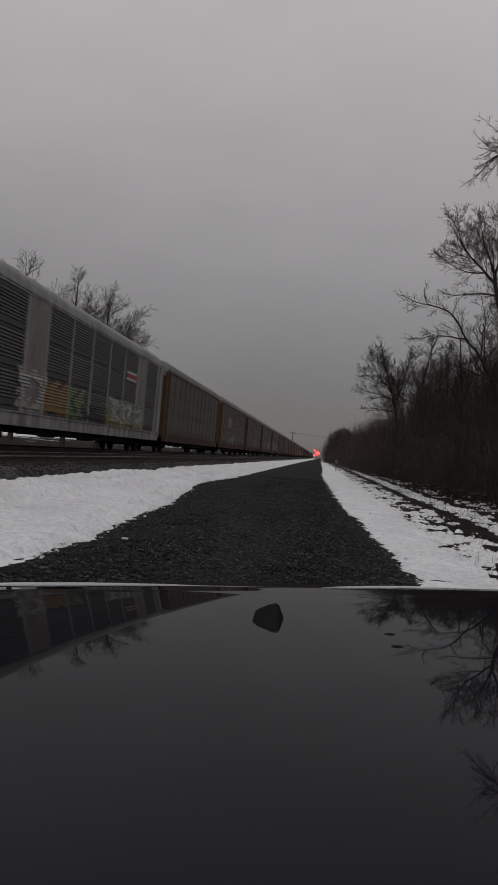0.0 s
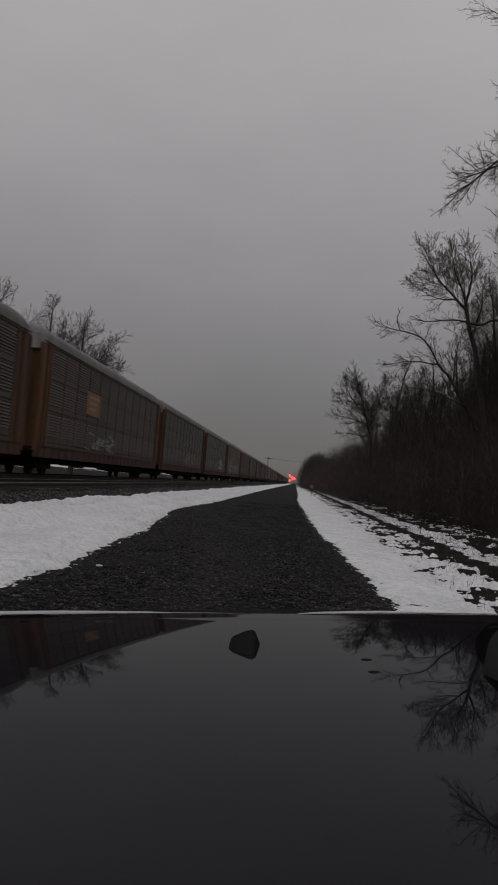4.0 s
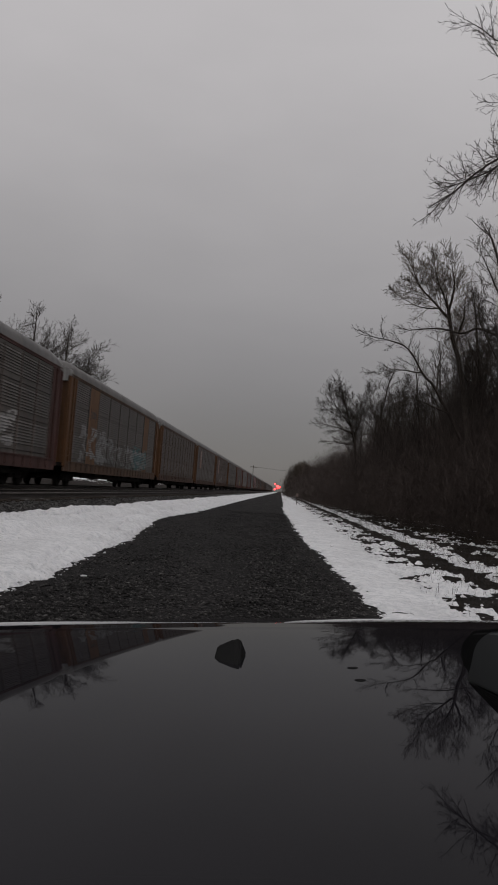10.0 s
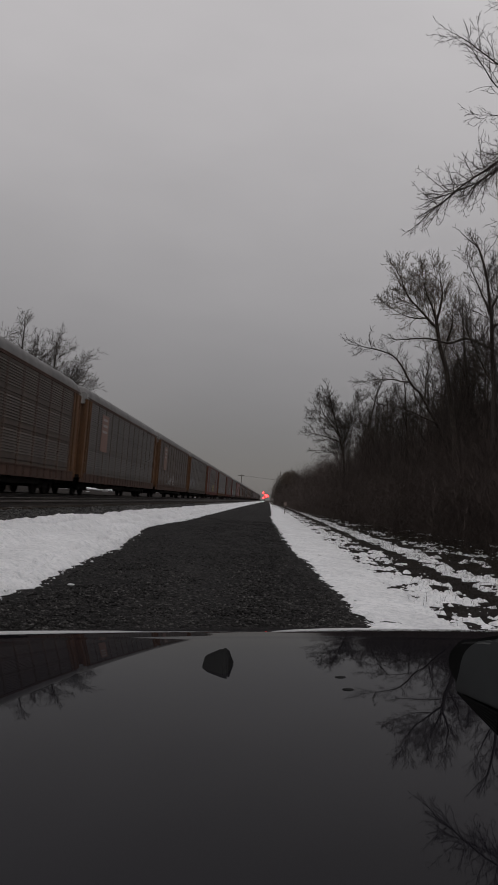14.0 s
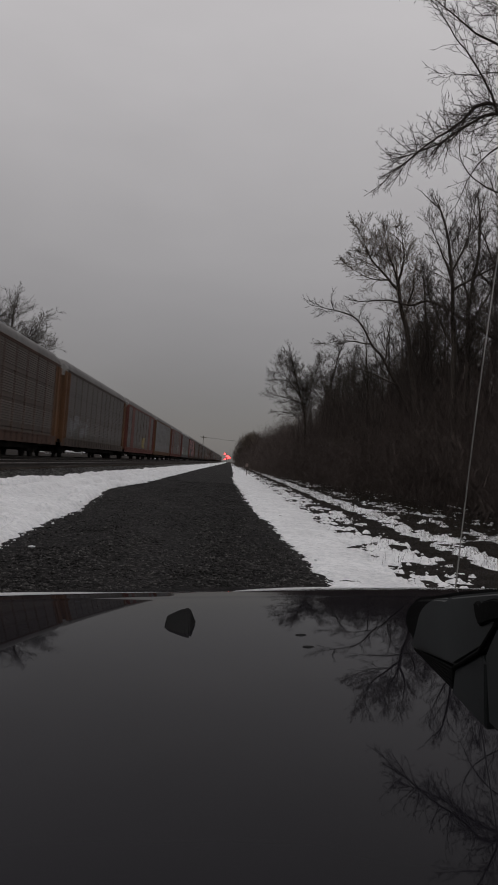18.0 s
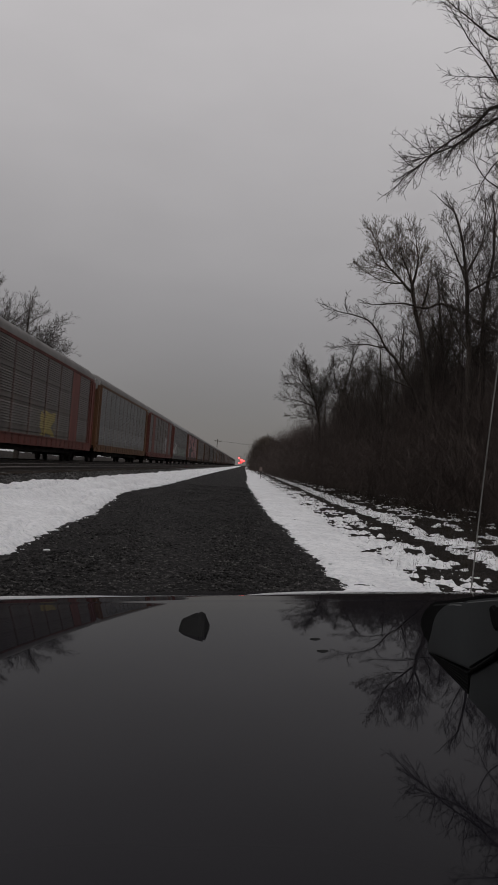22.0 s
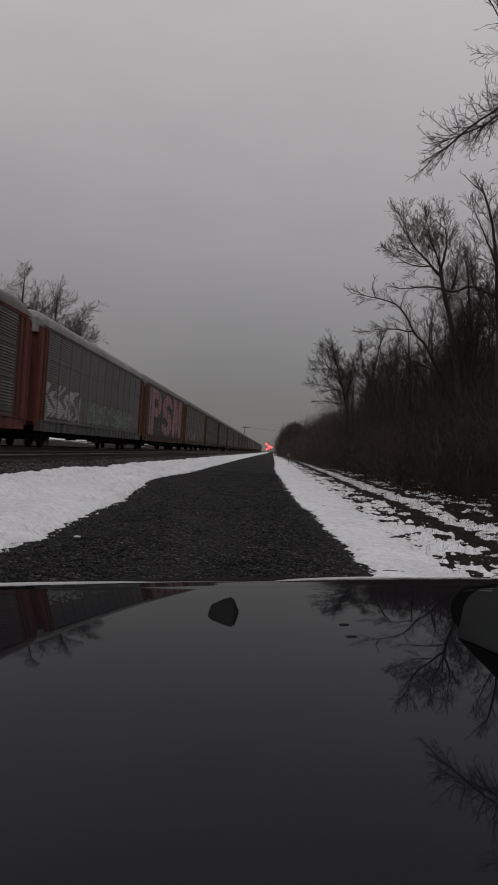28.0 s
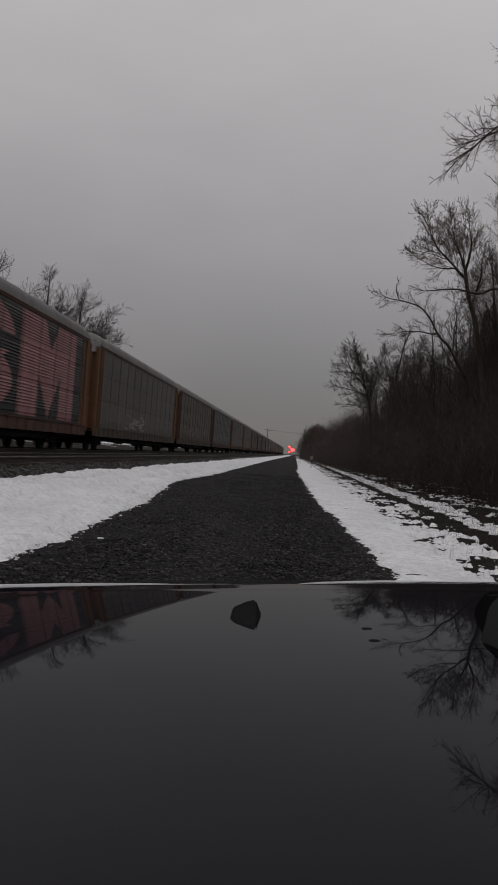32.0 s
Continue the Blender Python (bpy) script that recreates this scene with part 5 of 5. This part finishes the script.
pole = thing("utility_pole", "wooden utility pole with a crossarm and wires", "pole", at(-17.5, 470))
bm = bmesh.new()
tube(bm, (0, 0, -0.3), (0, 0, 15.5), 0.24, 0.16, 10)
part("mast", bm, M_WOODPOLE, pole)
bm = bmesh.new()
box(bm, -2.0, 2.0, -0.08, 0.08, 14.3, 14.6)
part("crossarm", bm, M_WOODPOLE, pole)
for x in (-1.8, -0.6, 0.6, 1.8):
    bm = bmesh.new()
    pts = [(x + 60 * f, 0, 14.7 - 5.0 * f * (1 - f)) for f in np.linspace(0, 1, 9)]
    for a, b in zip(pts[:-1], pts[1:]):
        tube(bm, a, b, 0.012, 0.012, 4)
    part("wire", bm, M_STEEL, pole)


# ---- the vehicle under the camera: local x right, y ahead, z along the hood's normal, origin below the eye on the road ----
LEAN = 4.25


def hood_drop(y):
    """How far the hood lies under the eye, y metres ahead."""
    mid, flat, lip = np.clip(y, 0.58, 1.14), np.clip(y, 1.14, 1.1625), np.clip(y, 1.1625, 9)
    d = 0.1715 + 0.055 * (mid - 0.58) ** 2 + 0.056 * (flat - 1.14) + 0.085 * (lip - 1.1625) + 0.202 * (lip - 1.1625) ** 2
    return d + np.where(y > 1.46, 2.2 * (np.clip(y, 1.46, 9) - 1.46) ** 1.6, 0.0)


def hood_z(x, y):
    side = np.clip(np.abs(x - 0.10) - 0.62, 0, 9)
    return EYE_Z - hood_drop(y) - 0.030 * (x - 0.1) ** 2 - 0.9 * side ** 2


car = thing("car", "glossy black car front with a clean reflecting hood", "car", Matrix.Translation((0, 0, EYE_Z)) @ pose(0, 0, 0, 0, -LEAN, 0) @ Matrix.Translation((0, 0, -EYE_Z)))
hx, hy = np.linspace(-0.78, 0.98, 67), np.concatenate([np.arange(-0.55, 1.1, 0.03), np.arange(1.10, 1.158, 0.012), np.arange(1.1625, 1.66, 0.008)])
hood = sheet("hood", hx, hy, hood_z, M_BLACKPAINT)
hood.parent = car
hood["label"] = "glossy black hood with a rolled front edge"


def front_body(bm):
    box(bm, -0.80, 1.00, -0.55, 1.52, 0.42, 1.02, 0.06)
    box(bm, -0.84, 1.04, 1.44, 1.66, 0.36, 0.62, 0.05)


bm = bmesh.new()
front_body(bm)
part("body", bm, M_BLACKPAINT, car)
for sx in (-0.74, 0.94):
    bm = bmesh.new()
    tube(bm, (sx - 0.11, 0.85, 0.0), (sx + 0.11, 0.85, 0.0), 0.35, 0.35, 32)
    wz = 0.35 + 0.078 * (sx - 0.0)
    wh = part("wheel", bm, M_TYRE, car, m=pose(0, 0, wz))
    bm = bmesh.new()
    tube(bm, (sx - 0.115, 0.85, 0.0), (sx + 0.115, 0.85, 0.0), 0.22, 0.22, 24)
    part("rim", bm, M_STEEL, wh)


def on_hood(px, py, lift=0.0):
    return (px, py, float(hood_z(np.array(px), np.array(py))) + lift)


# wedge-shaped black nozzle on the hood
bm = bmesh.new()
for v in ((-0.0172, -0.030, 0), (-0.0150, -0.044, 0), (0.0085, -0.080, 0), (0.0125, -0.074, 0), (0.0165, -0.004, 0), (-0.0165, 0.012, 0), (0.0102, -0.008, 0.0172), (0.0045, -0.006, 0.0172), (-0.0150, -0.006, 0.0088)):
    bm.verts.new(v)
bmesh.ops.convex_hull(bm, input=list(bm.verts))
bmesh.ops.recalc_face_normals(bm, faces=bm.faces)
bmesh.ops.bevel(bm, geom=list(bm.edges), offset=0.0014, segments=2, affect="EDGES")
part("washer_nozzle", bm, M_PLASTIC, car, "small wedge-shaped black nozzle", m=Matrix.Translation(on_hood(-0.0545, 0.88)))
for px, py in ((0.0705, 0.797), (0.0725, 0.741)):
    bm = bmesh.new()
    bmesh.ops.create_circle(bm, cap_ends=True, segments=14, radius=0.0052)
    for v in bm.verts:
        v.co = Vector((v.co.x * (1 + 0.15 * math.sin(300 * v.co.y)), v.co.y * 0.9, 0.0004))
    bmesh.ops.solidify(bm, geom=list(bm.faces), thickness=0.0003)
    part("dark_fleck", bm, M_PLASTIC, car, "small dark oval mark on the paint", m=Matrix.Translation(on_hood(px, py)))

# grey housing beside the eye, on a stalk from the hood; local y ahead, z up
mount = thing("camera_mount", "dark grey plastic mount with black rim on the hood", "mount")
NEAR = 0.45  # size of the housing, kept close beside the eye
mount.matrix_basis = Matrix.Translation((0, 0, EYE_Z)) @ Matrix.Scale(NEAR, 4) @ Matrix.Translation((0, 0, -EYE_Z)) @ car.matrix_basis @ Matrix.Translation((0.17, 0.0, 1.1775))


def side_plate(outline, x0, x1, bevel):
    """A plate over y and z with rounded rims, from x0 to x1."""
    b = bmesh.new()
    f = [b.verts.new((x0, y, z)) for y, z in outline]
    g = [b.verts.new((x1, y, z)) for y, z in outline]
    b.faces.new(f)
    b.faces.new(g[::-1])
    n = len(outline)
    for k in range(n):
        b.faces.new((f[k], g[k], g[(k + 1) % n], f[(k + 1) % n]))
    bmesh.ops.recalc_face_normals(b, faces=b.faces)
    bmesh.ops.bevel(b, geom=[e for e in b.edges if abs(e.verts[0].co.x - e.verts[1].co.x) < 1e-6 and e.verts[0].co.x < x0 + 1e-6], offset=bevel, segments=3, affect="EDGES")
    return b


shell = [(0.728, -0.001), (0.742, 0.0035), (0.759, 0.0063), (0.769, 0.0105), (0.7741, 0.0157), (0.775, 0.022), (0.7712, 0.0273), (0.763, 0.034), (0.7511, 0.0402), (0.735, 0.046), (0.7164, 0.0503), (0.6788, 0.0572), (0.6208, 0.0695), (0.5893, 0.076), (0.5349, 0.0862), (0.4876, 0.0946), (0.40, 0.108), (0.40, -0.004), (0.62, -0.003)]
part("housing", side_plate(shell, 0.001, 0.09, 0.004), M_PLASTIC, mount, "black rounded outer shell")
face = [(0.7305, 0.0021), (0.719, 0.0150), (0.7081, 0.0265), (0.7025, 0.0345), (0.6950, 0.0415), (0.6840, 0.0482), (0.670, 0.0535), (0.6491, 0.0603), (0.630, 0.0640), (0.6119, 0.0665), (0.5964, 0.0712), (0.5414, 0.0822), (0.4935, 0.0915), (0.40, 0.105), (0.40, 0.100), (0.4939, 0.072), (0.5183, 0.0494), (0.5264, 0.0475), (0.5901, 0.0208)]
part("face", side_plate(face, -0.004, 0.003, 0.0022), M_GREYFACE, mount, "smooth dark grey face")
part("lower_panel", side_plate([(0.589, 0.0180), (0.5265, 0.0440), (0.520, 0.040), (0.520, -0.003), (0.596, -0.002)], -0.003, 0.003, 0.0012), M_GREYFACE, mount, "small dark grey lower panel")
part("rear_panel", side_plate([(0.5165, 0.0470), (0.4939, 0.069), (0.40, 0.095), (0.40, 0.004), (0.510, 0.004)], -0.0035, 0.003, 0.0015), M_GREYFACE, mount, "smooth dark grey rear panel")
part("hook", side_plate([(0.533, 0.0775), (0.526, 0.0800), (0.520, 0.0785), (0.515, 0.0815), (0.4936, 0.0872), (0.40, 0.098), (0.4939, 0.073), (0.505, 0.0700), (0.522, 0.0640), (0.5285, 0.0690)], -0.0065, -0.003, 0.0012), M_PLASTIC, mount, "black hook over the face")
bm = bmesh.new()
tube(bm, (-0.004, 0.5885, 0.0192), (-0.004, 0.527, 0.0462), 0.0016, 0.0016, 8)
tube(bm, (-0.004, 0.527, 0.0462), (-0.004, 0.4939, 0.0705), 0.0016, 0.0016, 8)
part("clip", bm, M_PLASTIC, mount)
bm = bmesh.new()
tube(bm, (0.07, 0.41, 0.02), (0.16, 0.36, -0.20), 0.016, 0.02, 12)
tube(bm, (0.16, 0.36, -0.222), (0.16, 0.36, -0.19), 0.07, 0.05, 20)
part("stalk", bm, M_PLASTIC, mount, "black stalk with a round foot")
for k in range(6):
    f = k / 6
    bm = bmesh.new()
    tube(bm, (-0.001, 0.728 - 0.012 * f, 0.0012), (-0.002, 0.594 + 0.002 * f, 0.0165 - 0.0165 * f), 0.0009, 0.0017, 6)
    part("rib", bm, M_PLASTIC, mount)

# whip antenna at the hood's front corner
pts = np.array([(0.415 + 0.10 * f + 0.025 * f * f, 1.50, 1.00 + 0.92 * f) for f in np.linspace(0, 1, 9)])
put("antenna", branch_mesh("antenna", [(pts, [0.0014 - 0.0002 * k / 8 for k in range(9)], 7)]), M_WIRE, car, "thin pale whip antenna")


# ---- what moves: the freight train rolls past toward the viewer ----
ROLL = [(0, 49.7), (1, 37.7), (2, 25.4), (4, 1.2), (7, -39.0), (9, -64.9), (12, -102.9), (14, -128.6), (17, -167.2), (19, -192.9), (21, -218.2), (24, -256.8), (28, -307.8), (29, -320.5), (30, -332.6), (31, -345.8), (32, -358.9)]


def motions():
    for i, c in TRAIN:
        walk(c, [(t, pose(FAR_TRACK, s + PITCH * i + 0.7, RAIL_Z)) for t, s in ROLL])


motions()
